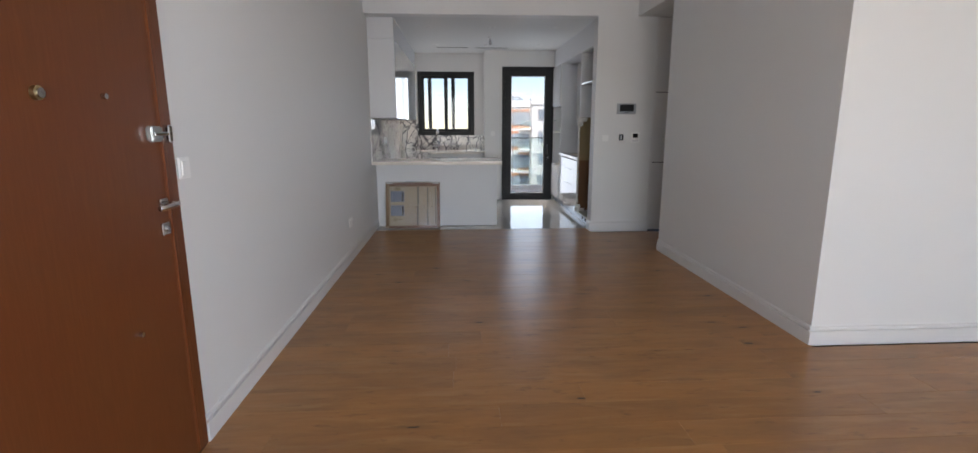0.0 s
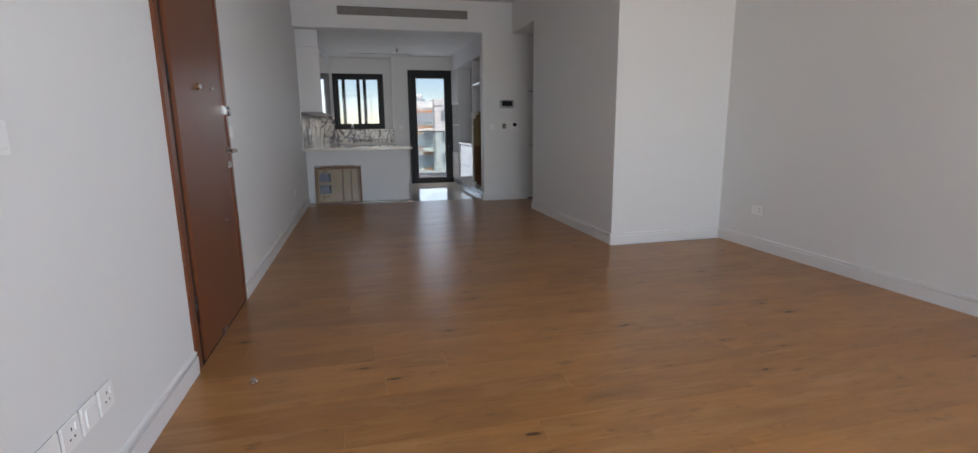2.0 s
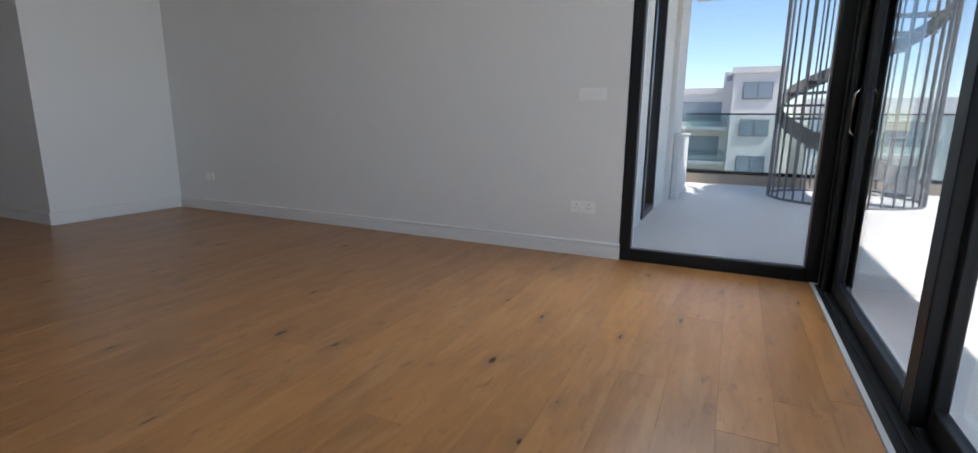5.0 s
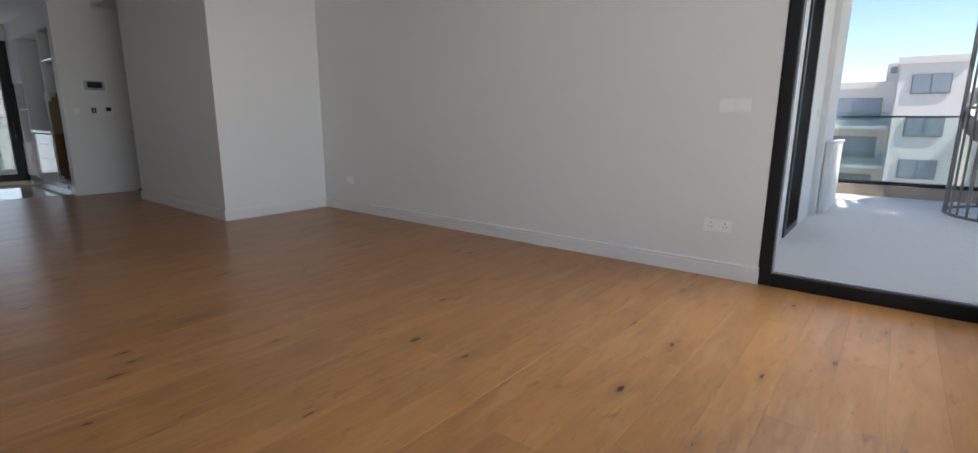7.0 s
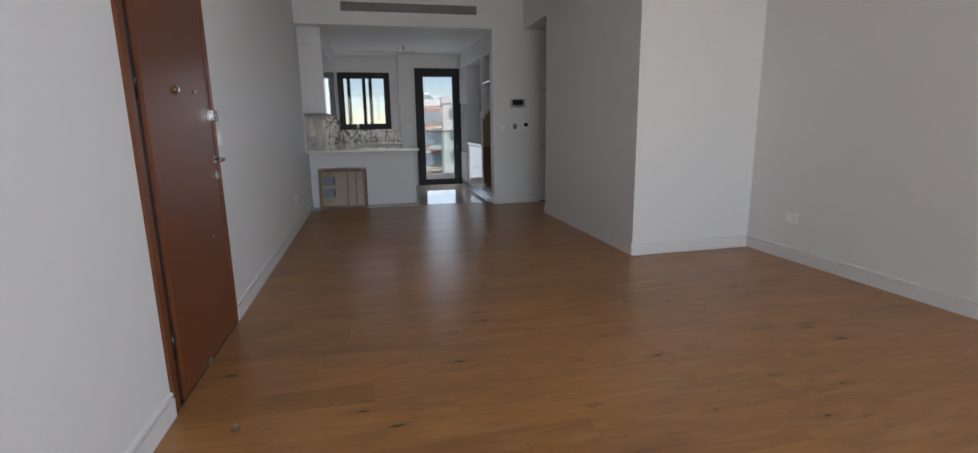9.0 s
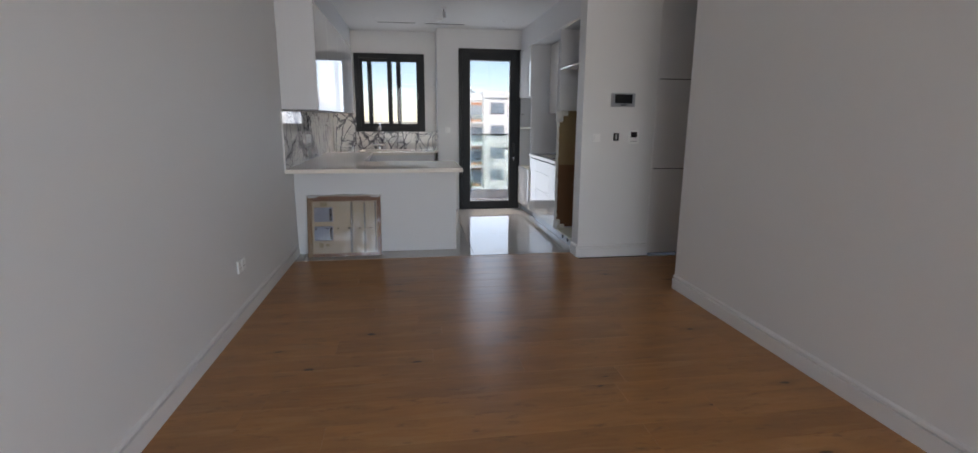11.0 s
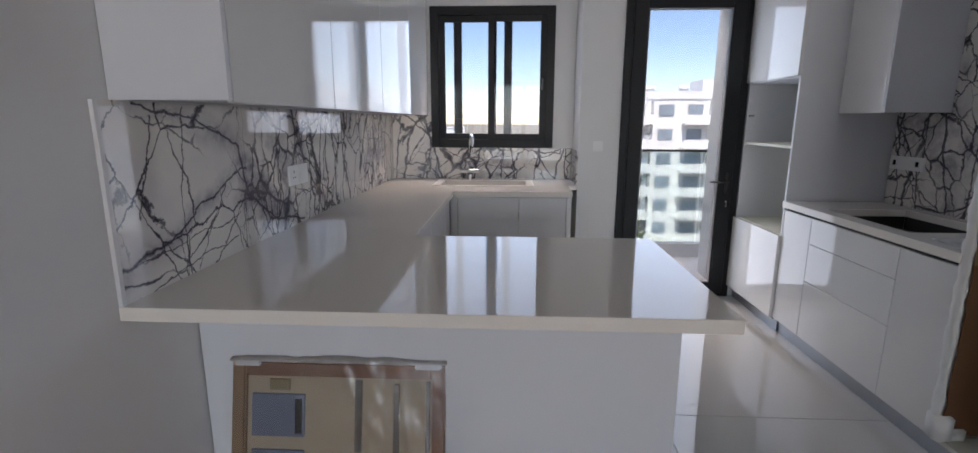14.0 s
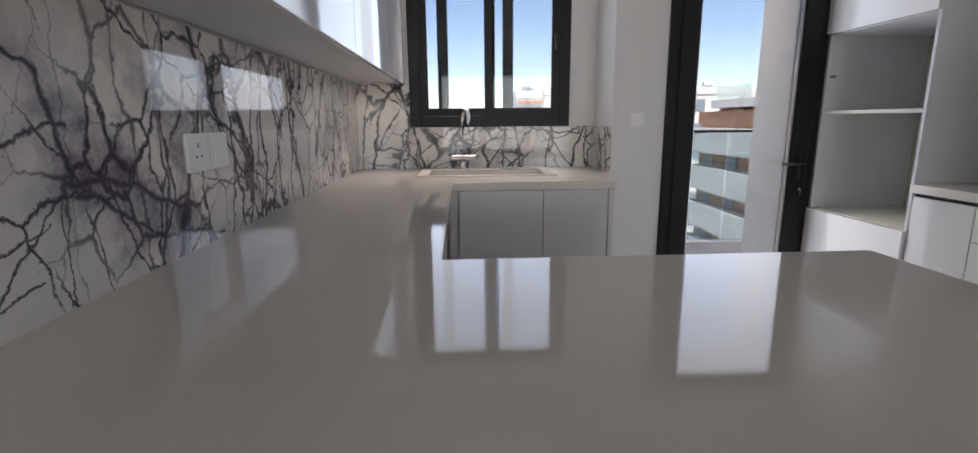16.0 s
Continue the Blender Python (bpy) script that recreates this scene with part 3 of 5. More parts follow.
structure("wall_south_return", block(XL - 0.2, XL, -3.62, -3.45, -0.05, ZC), WALL, "white return of the outer wall", "wall")


def skirting(name, p0, p1, normal, h=0.118):
    """A stepped skirting board along a wall, from p0 to p1."""
    p0, p1, n = Vector((*p0, 0)), Vector((*p1, 0)), Vector((*normal, 0))
    prof = [(0, 0), (0.016, 0), (0.018, h * 0.755), (0.001, h * 0.76), (0.001, h * 0.845), (0.014, h * 0.85), (0.014, h * 0.93), (0.008, h * 0.98), (0.0, h)]
    bm = bmesh.new()
    rows = [[bm.verts.new(p + n * a + Vector((0, 0, z))) for a, z in prof] for p in (p0, p1)]
    for i in range(len(prof) - 1):
        bm.faces.new((rows[0][i], rows[1][i], rows[1][i + 1], rows[0][i + 1]))
    bm.faces.new(rows[0])
    bm.faces.new(rows[1][::-1])
    bmesh.ops.recalc_face_normals(bm, faces=bm.faces)
    return structure(name, bm, TRIM, "white moulded skirting board", "baseboard")


skirting("baseboard_1", (XL, -3.2), (XL, DOOR0 - 0.075), (1, 0))
skirting("baseboard_2", (XL, DOOR1 + 0.018), (XL, 7.03), (1, 0))
skirting("baseboard_3", (XR, -2.03), (XR, COLY0 - 0.016), (-1, 0))
skirting("baseboard_4", (COLX - 0.016, COLY0), (XR, COLY0), (0, -1))
skirting("baseboard_5", (COLX, COLY0 - 0.002), (COLX, COLY1), (-1, 0))
skirting("baseboard_6", (PX0 - 0.016, YP), (PX1 - 0.02, YP), (0, -1))
skirting("baseboard_7", (PX0, YP - 0.002), (PX0, YP + 0.19), (-1, 0))
structure("floor_base", cells([XL - 0.2, XR + 0.1, HALLX], [YS, COLY0, YW + 0.2], lambda u, v: u < XR or v > COLY0, -0.09, -0.013, "z"), SCREED, "dark underlay below the floor boards", "floor")

# ---------------------------------------------------------------- entrance door
def entrance_door():
    d = thing("door_1", "closed reddish-brown mahogany entrance door with chrome fittings", "door", (XL, DOOR0, 0), kind="structure")
    bm = bmesh.new()
    box(bm, XL - 0.16, XL + 0.012, DOOR0 - 0.07, DOOR0 - 0.002, 0, DOORH + 0.06, 0.006, 2)
    part("jamb", bm, MAHOGANY, d)
    bm = block(XL - 0.16, XL + 0.012, DOOR1 - 0.044, DOOR1 + 0.016, 0, DOORH + 0.06, 0.006, 2)
    part("jamb", bm, MAHOGANY, d)
    part("jamb", block(XL - 0.16, XL + 0.012, DOOR0 + 0.02, DOOR1 - 0.02, DOORH, DOORH + 0.06, 0.004), MAHOGANY, d)
    y0, y1 = DOOR0 + 0.050, DOOR1 - 0.048
    leaf = part("leaf", block(XL - 0.06, XL + 0.012, y0, y1, 0.012, DOORH - 0.006, 0.003), MAHOGANY, d)
    part("edge_moulding", block(XL + 0.004, XL + 0.020, y0, y0 + 0.022, 0.012, DOORH - 0.006, 0.006, 2), MAHOGANY, leaf)
    part("edge_moulding", block(XL + 0.004, XL + 0.020, y1 - 0.030, y1, 0.012, DOORH - 0.006, 0.006, 2), MAHOGANY, leaf)
    # black filler set nearly flush so the hinge gap reads as deep shade
    part("dark_gap_filler", block(XL - 0.08, XL + 0.004, DOOR0 - 0.001, y0 - 0.0005, 0.0, DOORH, 0), BLACK, d, "black strip standing in for the shade of the hinge-side gap")
    # the strip's dark colour carries the shade under the leaf
    part("threshold", block(XL - 0.2, XL + 0.010, DOOR0, DOOR1, -0.012, 0.010, 0.002), GAP_SHADE, d, "threshold strip, dark in place of the door gap's shade")
    for z in (1.45, 0.30):
        h = part("hinge", tube(bmesh.new(), (XL + 0.002, DOOR0 + 0.028, z - 0.07), (XL + 0.002, DOOR0 + 0.028, z + 0.07), 0.011), BLACK, d, "black steel barrel hinge", True)
        part("hinge_pin", tube(bmesh.new(), (XL + 0.002, DOOR0 + 0.028, z - 0.082), (XL + 0.002, DOOR0 + 0.028, z + 0.082), 0.006, 10), BLACK, h)
    f = XL + 0.012
    # viewer and night bolt rose
    v = part("door_viewer", tube(bmesh.new(), (f, 1.578, 1.442), (f + 0.012, 1.578, 1.442), 0.019, 24), BRASS, leaf, "round brass cover of the spyhole")
    part("door_viewer_rim", tube(bmesh.new(), (f + 0.010, 1.578, 1.442), (f + 0.018, 1.578, 1.442), 0.013, 20), NICKEL, v)
    part("peephole", tube(bmesh.new(), (f, 1.835, 1.447), (f + 0.014, 1.835, 1.447), 0.009, 16), NICKEL, leaf, "small round metal spyhole")
    bm = block(f, f + 0.026, 2.030, 2.100, 1.30, 1.356, 0.006, 2)
    lt = part("safety_latch", bm, NICKEL, leaf, "chrome safety latch")
    part("latch_keeper", block(f, f + 0.030, 2.128, 2.154, 1.295, 1.36, 0.004), CHROME, lt)
    part("latch_bolt", tube(bmesh.new(), (f + 0.02, 2.045, 1.328), (f + 0.02, 2.140, 1.328), 0.009), CHROME, lt)
    hd = part("door_handle", block(f, f + 0.010, 2.055, 2.105, 1.050, 1.092, 0.003), NICKEL, leaf, "nickel lever handle on a square rose")
    bm = tube(bmesh.new(), (f + 0.008, 2.085, 1.071), (f + 0.055, 2.085, 1.071), 0.010)
    part("lever", sweep(bm, [(f + 0.05, 2.093, 1.071), (f + 0.056, 2.070, 1.071), (f + 0.056, 1.970, 1.069)], 0.010), NICKEL, hd, smooth=True)
    cy = part("lock_plate", block(f, f + 0.010, 2.050, 2.100, 0.955, 1.002, 0.003), NICKEL, leaf, "square nickel lock plate")
    part("lock_cylinder", tube(bmesh.new(), (f + 0.008, 2.075, 0.978), (f + 0.018, 2.075, 0.978), 0.010), CHROME, cy)
    part("stud", tube(bmesh.new(), (f, 1.855, 0.650), (f + 0.012, 1.855, 0.650), 0.009, 16), CHROME, leaf, "small chrome stud")
    st = part("door_catch", block(f, f + 0.022, 1.500, 1.535, 0.028, 0.052, 0.003), CHROME, leaf, "small chrome floor catch")
    part("catch_pin", tube(bmesh.new(), (f + 0.012, 1.517, 0.012), (f + 0.012, 1.517, 0.03), 0.006), CHROME, st)
    return d


entrance_door()
ds = thing("door_stop", "small metal floor door stop on the oak boards", "door stop", (-0.815, 0.862, 0))
part("base", tube(bmesh.new(), (-0.815, 0.862, 0), (-0.815, 0.862, 0.006), 0.020, 20), NICKEL, ds)
part("post", block(-0.827, -0.803, 0.846, 0.868, 0.005, 0.030, 0.004, 2), NICKEL, ds, "metal bumper post")


# ---------------------------------------------------------------- wall plates
def plate(name, label, category, at, normal, w, h, modules, group=""):
    """A wall plate with rockers ('r'), sockets ('s'), an aerial outlet ('a') or a blank ('b')."""
    n = Vector((*normal, 0))
    t = Vector((-n.y, n.x, 0))
    d = thing(name, label, category, at, group)
    rot = Matrix((( t.x, n.x, 0), (t.y, n.y, 0), (0, 0, 1))).to_4x4()

    def place(bm):
        bmesh.ops.transform(bm, matrix=Matrix.Translation(at) @ rot, verts=bm.verts)
        return bm

    k = len(modules)
    mw = w / k
    for i, c in enumerate(modules):
        x0 = -w / 2 + i * mw
        # grey backing added to darken the plate's outline like its shadow
        part("shade_backing", place(block(x0 + 0.004, x0 + mw - 0.004, 0, 0.004, -h / 2 + 0.003, h / 2 - 0.003)), PLASTIC_GREY, d)
        p = part("plate", place(block(x0 + 0.0015, x0 + mw - 0.0015, 0.003, 0.012, -h / 2, h / 2, 0.003, 2)), PLASTIC, d)
        if c == "r":
            part("rocker", place(block(x0 + mw * 0.2, x0 + mw * 0.8, 0.011, 0.016, -h * 0.33, h * 0.33, 0.002)), PLASTIC, p)
        elif c == "s":
            for dx, dz, sw, sh in ((0, 0.018, 0.005, 0.011), (-0.012, -0.010, 0.008, 0.005), (0.012, -0.010, 0.008, 0.005)):
                cx = x0 + mw / 2
                part("pin_hole", place(block(cx + dx - sw / 2, cx + dx + sw / 2, 0.009, 0.0125, dz - sh / 2, dz + sh / 2)), BLACK, p)
            part("rocker", place(block(x0 + mw * 0.70, x0 + mw * 0.84, 0.011, 0.015, h * 0.05, h * 0.32, 0.001)), PLASTIC, p)
        elif c == "a":
            part("aerial_outlet", place(tube(bmesh.new(), (x0 + mw / 2, 0.008, 0), (x0 + mw / 2, 0.016, 0), 0.007, 12)), BLACK, p)
    return d


plate("light_switch", "white single light switch on the wall beside the entrance door", "light switch", (XL, 2.268, 1.19), (1, 0), 0.086, 0.086, "r")
plate("light_switch", "row of three white light switches on the white wall", "light switch", (XL, -0.20, 1.195), (1, 0), 0.26, 0.086, "rrr")
for i, c in enumerate("saabsrs"):
    plate("wall_socket" if c == "s" else "outlet_plate", "white outlet plate in a low row on the wall", "wall socket", (XL, -0.470 + 0.107 * i, 0.345), (1, 0), 0.098, 0.090, c, "low row of outlets")
plate("wall_socket", "white double wall socket low on the white wall", "wall socket", (XL, 5.30, 0.39), (1, 0), 0.15, 0.086, "ss")
plate("wall_socket", "white wall socket low on the long wall", "wall socket", (XR, 2.49, 0.38), (-1, 0), 0.146, 0.086, "b" "s")
plate("wall_socket", "white double wall socket low beside the terrace glazing", "wall socket", (XR, -1.735, 0.375), (-1, 0), 0.19, 0.09, "ss")
plate("light_switch", "white double light switch beside the terrace glazing", "light switch", (XR, -1.77, 1.205), (-1, 0), 0.20, 0.09, "rr")
plate("light_switch", "white light switch on the wall beside the balcony door", "light switch", (0.62, YD, 1.21), (0, -1), 0.08, 0.08, "r")
plate("light_switch", "white light switch on the pier", "light switch", (1.855, YP, 1.20), (0, -1), 0.08, 0.08, "r")

ip = thing("intercom_monitor", "silver intercom monitor with a black screen on the pier", "intercom", (2.105, YP, 1.56))
part("housing", block(1.983, 2.228, YP - 0.022, YP, 1.497, 1.628, 0.006, 2), PLASTIC_GREY, ip)
part("bezel", block(1.990, 2.221, YP - 0.026, YP - 0.021, 1.504, 1.622, 0.002), ALU_GREY, ip)
part("screen", block(2.018, 2.194, YP - 0.029, YP - 0.025, 1.530, 1.614, 0.001), BLACK, ip, "black glass screen")
part("key_row", block(2.08, 2.13, YP - 0.028, YP - 0.025, 1.511, 1.519), BLACK, ip)
th = thing("thermostat", "white room thermostat with a dark display on the pier", "thermostat", (2.24, YP, 1.21))
part("housing", block(2.182, 2.294, YP - 0.018, YP, 1.142, 1.272, 0.005, 2), PLASTIC, th)
part("display", block(2.206, 2.270, YP - 0.021, YP - 0.017, 1.205, 1.258, 0.001), BLACK, th, "dark display")
for i in range(3):
    part("button", block(2.205 + 0.026 * i, 2.221 + 0.026 * i, YP - 0.020, YP - 0.017, 1.162, 1.172, 0.001), PLASTIC_GREY, th)
jb = thing("junction_box", "open black junction box without its cover in the pier", "junction box", (2.06, YP, 1.21))
part("box", block(2.032, 2.088, YP - 0.004, YP + 0.002, 1.172, 1.246, 0.001), BLACK, jb)
part("terminal", block(2.050, 2.066, YP - 0.012, YP - 0.003, 1.185, 1.235, 0.002), PLASTIC_GREY, jb, "grey terminal strip")

# corridor door
hd = thing("door_2", "flush white painted corridor door with horizontal grooves", "door", (PX1, YP, 0), kind="structure")
part("frame_side", block(PX1 - 0.018, PX1 + 0.004, YP - 0.006, YP + 0.02, 0, ZK, 0.001), TRIM, hd)
for z0, z1 in ((0.012, 0.888), (0.896, 1.764), (1.772, ZK - 0.004)):
    part("panel", block(PX1 + 0.008, 3.326, YP + 0.006, YP + 0.046, z0, z1, 0.002), TRIM, hd)
# core coloured dark for the shade in the grooves
part("groove_core", block(PX1 + 0.006, 3.33, YP + 0.014, YP + 0.04, 0.004, ZK), GAP_SHADE, hd, "recessed core behind the grooves, their shade in its colour")

# ---------------------------------------------------------------- terrace glazing
def corner_glazing():
    w = thing("window_1", "fixed floor-to-ceiling pane in a dark aluminium frame", "window", (XR, -2.02, 0), kind="structure")
    part("window_frame", frame_bars(bmesh.new(), "x", XR - 0.004, XR + 0.11, -3.30, -2.022, 0.0, 2.72, 0.078, 0.004, bottom=0.088), ALU, w)
    part("glazing_bead", frame_bars(bmesh.new(), "x", XR + 0.03, XR + 0.07, -3.222, -2.10, 0.088, 2.64, 0.012, 0.002), PLASTIC_GREY, w, "pale glazing bead")
    pane("pane", block(XR + 0.05, XR + 0.056, -3.22, -2.10, 0.09, 2.64), w)
    p = thing("corner_post", "dark aluminium corner post of the terrace glazing", "post", (XR, YS, 0), kind="structure")
    bm = bmesh.new()
    for i, (a, b) in enumerate(((XR - 0.18, XR - 0.11), (XR - 0.10, XR - 0.045), (XR - 0.035, XR + 0.11))):
        box(bm, a, b, YS - 0.20 + 0.012 * i, YS - 0.052 + 0.012 * (i % 2), 0, 2.72, 0.004)
    box(bm, XR - 0.18, XR + 0.1, YS - 0.19, YS - 0.075, 0, 2.72)
    part("post", bm, ALU, p)
    return w


corner_glazing()


def sliding_sash(x0, x1, y, handle):
    s = thing("sliding_door", "dark aluminium sliding glass door sash facing the terrace", "sliding door", (x0, y, 0), "terrace sliding doors", "structure")
    part("sash_frame", frame_bars(bmesh.new(), "y", y - 0.022, y + 0.022, x0, x1, 0.012, 2.70, 0.10, 0.004, bottom=0.085), ALU, s)
    pane("pane", block(x0 + 0.09, x1 - 0.09, y - 0.004, y + 0.004, 0.09, 2.61), s)
    if handle:
        h = part("pull_handle", block(x1 - 0.062, x1 - 0.038, y + 0.022, y + 0.030, 0.92, 1.22, 0.003), ALU, s, "slim pull handle")
        part("grip", sweep(bmesh.new(), [(x1 - 0.05, y + 0.03, 0.94), (x1 - 0.05, y + 0.058, 0.965), (x1 - 0.05, y + 0.058, 1.175), (x1 - 0.05, y + 0.03, 1.20)], 0.007), NICKEL, h, smooth=True)


sliding_sash(1.72, XR - 0.19, YS - 0.115, True)
sliding_sash(0.28, 1.80, YS - 0.165, False)
sliding_sash(-1.12, 0.36, YS - 0.115, False)
tk = thing("sliding_track", "dark aluminium floor track with a pale lip", "door track", (0, YS, 0), kind="structure")
part("track_bed", block(XL, XR - 0.006, YS - 0.21, YS - 0.004, -0.02, -0.004), ALU, tk)
for y in (YS - 0.165, YS - 0.115, YS - 0.065):
    part("rail", block(XL, XR - 0.19, y - 0.006, y + 0.006, -0.005, 0.010, 0.002), ALU, tk)
part("lip", block(XL, XR - 0.006, YS - 0.024, YS - 0.002, -0.015, 0.006, 0.002), mat("pale_anodised_strip", (0.58, 0.59, 0.60), 0.35), tk, "pale aluminium edge strip")

# ---------------------------------------------------------------- kitchen structure
def kitchen_window():
    w = thing("window_2", "two-part sliding kitchen window in a dark aluminium frame", "window", (WX0, YW, WZ0), kind="structure")
    y0 = YW - 0.03
    part("window_frame", frame_bars(bmesh.new(), "y", y0, YW + 0.10, WX0, WX1, WZ0, WZ1, 0.072, 0.004), ALU, w)
    xm = (WX0 + WX1) / 2
    for a, b, dy in ((WX0 + 0.066, xm + 0.035, 0.035), (xm - 0.035, WX1 - 0.066, 0.005)):
        s = part("sash", frame_bars(bmesh.new(), "y", y0 + dy, y0 + dy + 0.028, a, b, WZ0 + 0.066, WZ1 - 0.066, 0.055, 0.003), ALU, w)
        pane("pane", block(a + 0.05, b - 0.05, y0 + dy + 0.011, y0 + dy + 0.017, WZ0 + 0.115, WZ1 - 0.115), s, TINTED_GLASS)
    part("sash_latch", block(WX1 - 0.11, WX1 - 0.09, y0 - 0.004, y0 + 0.006, 1.66, 1.76, 0.003), BLACK, w)
    return w


kitchen_window()


def balcony_door():
    d = thing("door_3", "closed glazed balcony door in a wide dark aluminium frame", "door", (BX0, YD, 0), kind="structure")
    part("door_frame", frame_bars(bmesh.new(), "y", YD - 0.03, YD + 0.08, BX0, BX1, 0.0, BZ1, 0.062, 0.004, bottom=0.04), ALU, d)
    lf = part("leaf", frame_bars(bmesh.new(), "y", YD - 0.045, YD + 0.03, BX0 + 0.055, BX1 - 0.055, 0.035, BZ1 - 0.055, 0.108, 0.005, bottom=0.085), ALU, d)
    part("glazing_bead", frame_bars(bmesh.new(), "y", YD - 0.03, YD + 0.01, BX0 + 0.16, BX1 - 0.16, 0.118, BZ1 - 0.16, 0.012, 0.002), PLASTIC_GREY, lf, "pale glazing bead")
    pane("pane", block(BX0 + 0.155, BX1 - 0.155, YD - 0.012, YD - 0.006, 0.115, BZ1 - 0.155), lf, TINTED_GLASS)
    hx = BX1 - 0.105
    h = part("door_handle", block(hx - 0.014, hx + 0.014, YD - 0.053, YD - 0.045, 0.84, 1.02, 0.003), BLACK, lf, "black lever handle")
    part("lever", sweep(bmesh.new(), [(hx, YD - 0.05, 0.945), (hx, YD - 0.095, 0.945), (hx - 0.025, YD - 0.10, 0.945), (hx - 0.14, YD - 0.10, 0.945)], 0.009), BLACK, h, smooth=True)
    k = part("key", tube(bmesh.new(), (hx, YD - 0.075, 0.790), (hx, YD - 0.045, 0.790), 0.008), CHROME, lf, "chrome key in the lock")
    part("key_bow", block(hx - 0.002, hx + 0.002, YD - 0.088, YD - 0.070, 0.750, 0.787, 0.001), CHROME, k)
    return d


balcony_door()

# ---------------------------------------------------------------- kitchen units
CT0, CT1 = 0.862, 0.902          # worktop
PENX, PENY0, PENY1 = 0.556, 6.725, 7.655
RUNX, SINKY, RUNEND = -0.477, 9.12, 0.386
SX0, SX1, SY0, SY1 = -0.66, 0.10, 9.42, 9.80



def slab(bm, parent):
    ob = part("slab", bm, QUARTZ, parent)
    m = ob.modifiers.new("edge", "BEVEL")
    m.width, m.segments, m.limit_method = 0.0018, 2, "ANGLE"
    return ob


wt = thing("worktop", "glossy pale quartz U-shaped worktop with a breakfast overhang", "worktop", (-0.3, 7.2, CT0))


def on_worktop(u, v):
    if v < PENY1:
        return True
    if v < SINKY:
        return u < RUNX
    return u < XPIL - 0.002 and not (SX0 < u < SX1 and SY0 < v < SY1) and not (u > RUNEND and v < YD)


slab(cells([XL + 0.002, SX0, RUNX, SX1, RUNEND, XPIL - 0.002, PENX], [PENY0, PENY1, SINKY, SY0, YD - 0.002, SY1, YW - 0.002], on_worktop, CT0, CT1, "z"), wt)

sk = thing("kitchen_sink", "pale composite inset sink in the worktop below the window", "sink", (-0.28, 9.6, CT1))
bm = cells([SX0 - 0.02, SX0 + 0.04, SX1 - 0.04, SX1 + 0.02], [SY0 - 0.02, SY0 + 0.035, SY1 - 0.035, SY1 + 0.02], lambda u, v: not (SX0 + 0.04 < u < SX1 - 0.04 and SY0 + 0.035 < v < SY1 - 0.035), CT1 + 0.0005, CT1 + 0.005, "z")
part("rim", bm, SINK, sk)
bm = bmesh.new()
for a in ((SX0 + 0.03, SX1 - 0.03, SY0 + 0.025, SY0 + 0.035), (SX0 + 0.03, SX1 - 0.03, SY1 - 0.035, SY1 - 0.025), (SX0 + 0.03, SX0 + 0.04, SY0 + 0.035, SY1 - 0.035), (SX1 - 0.04, SX1 - 0.03, SY0 + 0.035, SY1 - 0.035)):
    box(bm, *a, 0.70, CT1 + 0.003)
box(bm, SX0 + 0.03, SX1 - 0.03, SY0 + 0.025, SY1 - 0.025, 0.69, 0.70)
part("basin", bm, SINK, sk)
part("waste", tube(bmesh.new(), (-0.28, 9.6, 0.70), (-0.28, 9.6, 0.704), 0.045, 20), CHROME, sk, "round chrome waste")

tp = thing("kitchen_tap", "tall chrome kitchen tap with a curved spout", "tap", (-0.415, 9.86, CT1))
part("base", tube(bmesh.new(), (-0.415, 9.86, CT1), (-0.415, 9.86, CT1 + 0.05), 0.024, 20), CHROME, tp, smooth=False)
pts = [(-0.415, 9.86, CT1 + 0.04), (-0.415, 9.86, CT1 + 0.30)]
for k in range(1, 11):
    a = math.pi * k / 10
    pts.append((-0.415 + 0.018 * (1 - math.cos(a)), 9.86 - 0.085 * (1 - math.cos(a)), CT1 + 0.30 + 0.085 * math.sin(a)))
pts.append((-0.379, 9.69, CT1 + 0.245))
part("spout", sweep(bmesh.new(), pts, 0.0125, 12), CHROME, tp, smooth=True)
part("body", tube(bmesh.new(), (-0.495, 9.86, CT1 + 0.075), (-0.335, 9.86, CT1 + 0.075), 0.018, 16), CHROME, tp)
for s in (-1, 1):
    part("lever", tube(bmesh.new(), (-0.415 + s * 0.078, 9.86, CT1 + 0.075), (-0.415 + s * 0.105, 9.85, CT1 + 0.092), 0.008, 10), CHROME, tp)

# peninsula
pn = thing("peninsula_unit", "white panelled peninsula base under the worktop", "kitchen island", (-0.3, 7.3, 0))
part("front_panel", block(-1.108, 0.512, 7.045, 7.066, 0.004, CT0 - 0.001, 0.002), MATTE_WHITE, pn)
part("end_panel", block(0.492, 0.512, 7.068, 7.60, 0.004, CT0 - 0.001, 0.002), LACQUER, pn)
part("body", block(XL + 0.01, 0.488, 7.070, 7.58, 0.1, CT0 - 0.002), MATTE_WHITE, pn)
part("plinth", block(XL + 0.01, 0.488, 7.10, 7.54, 0.0, 0.098), ALU_GREY, pn)


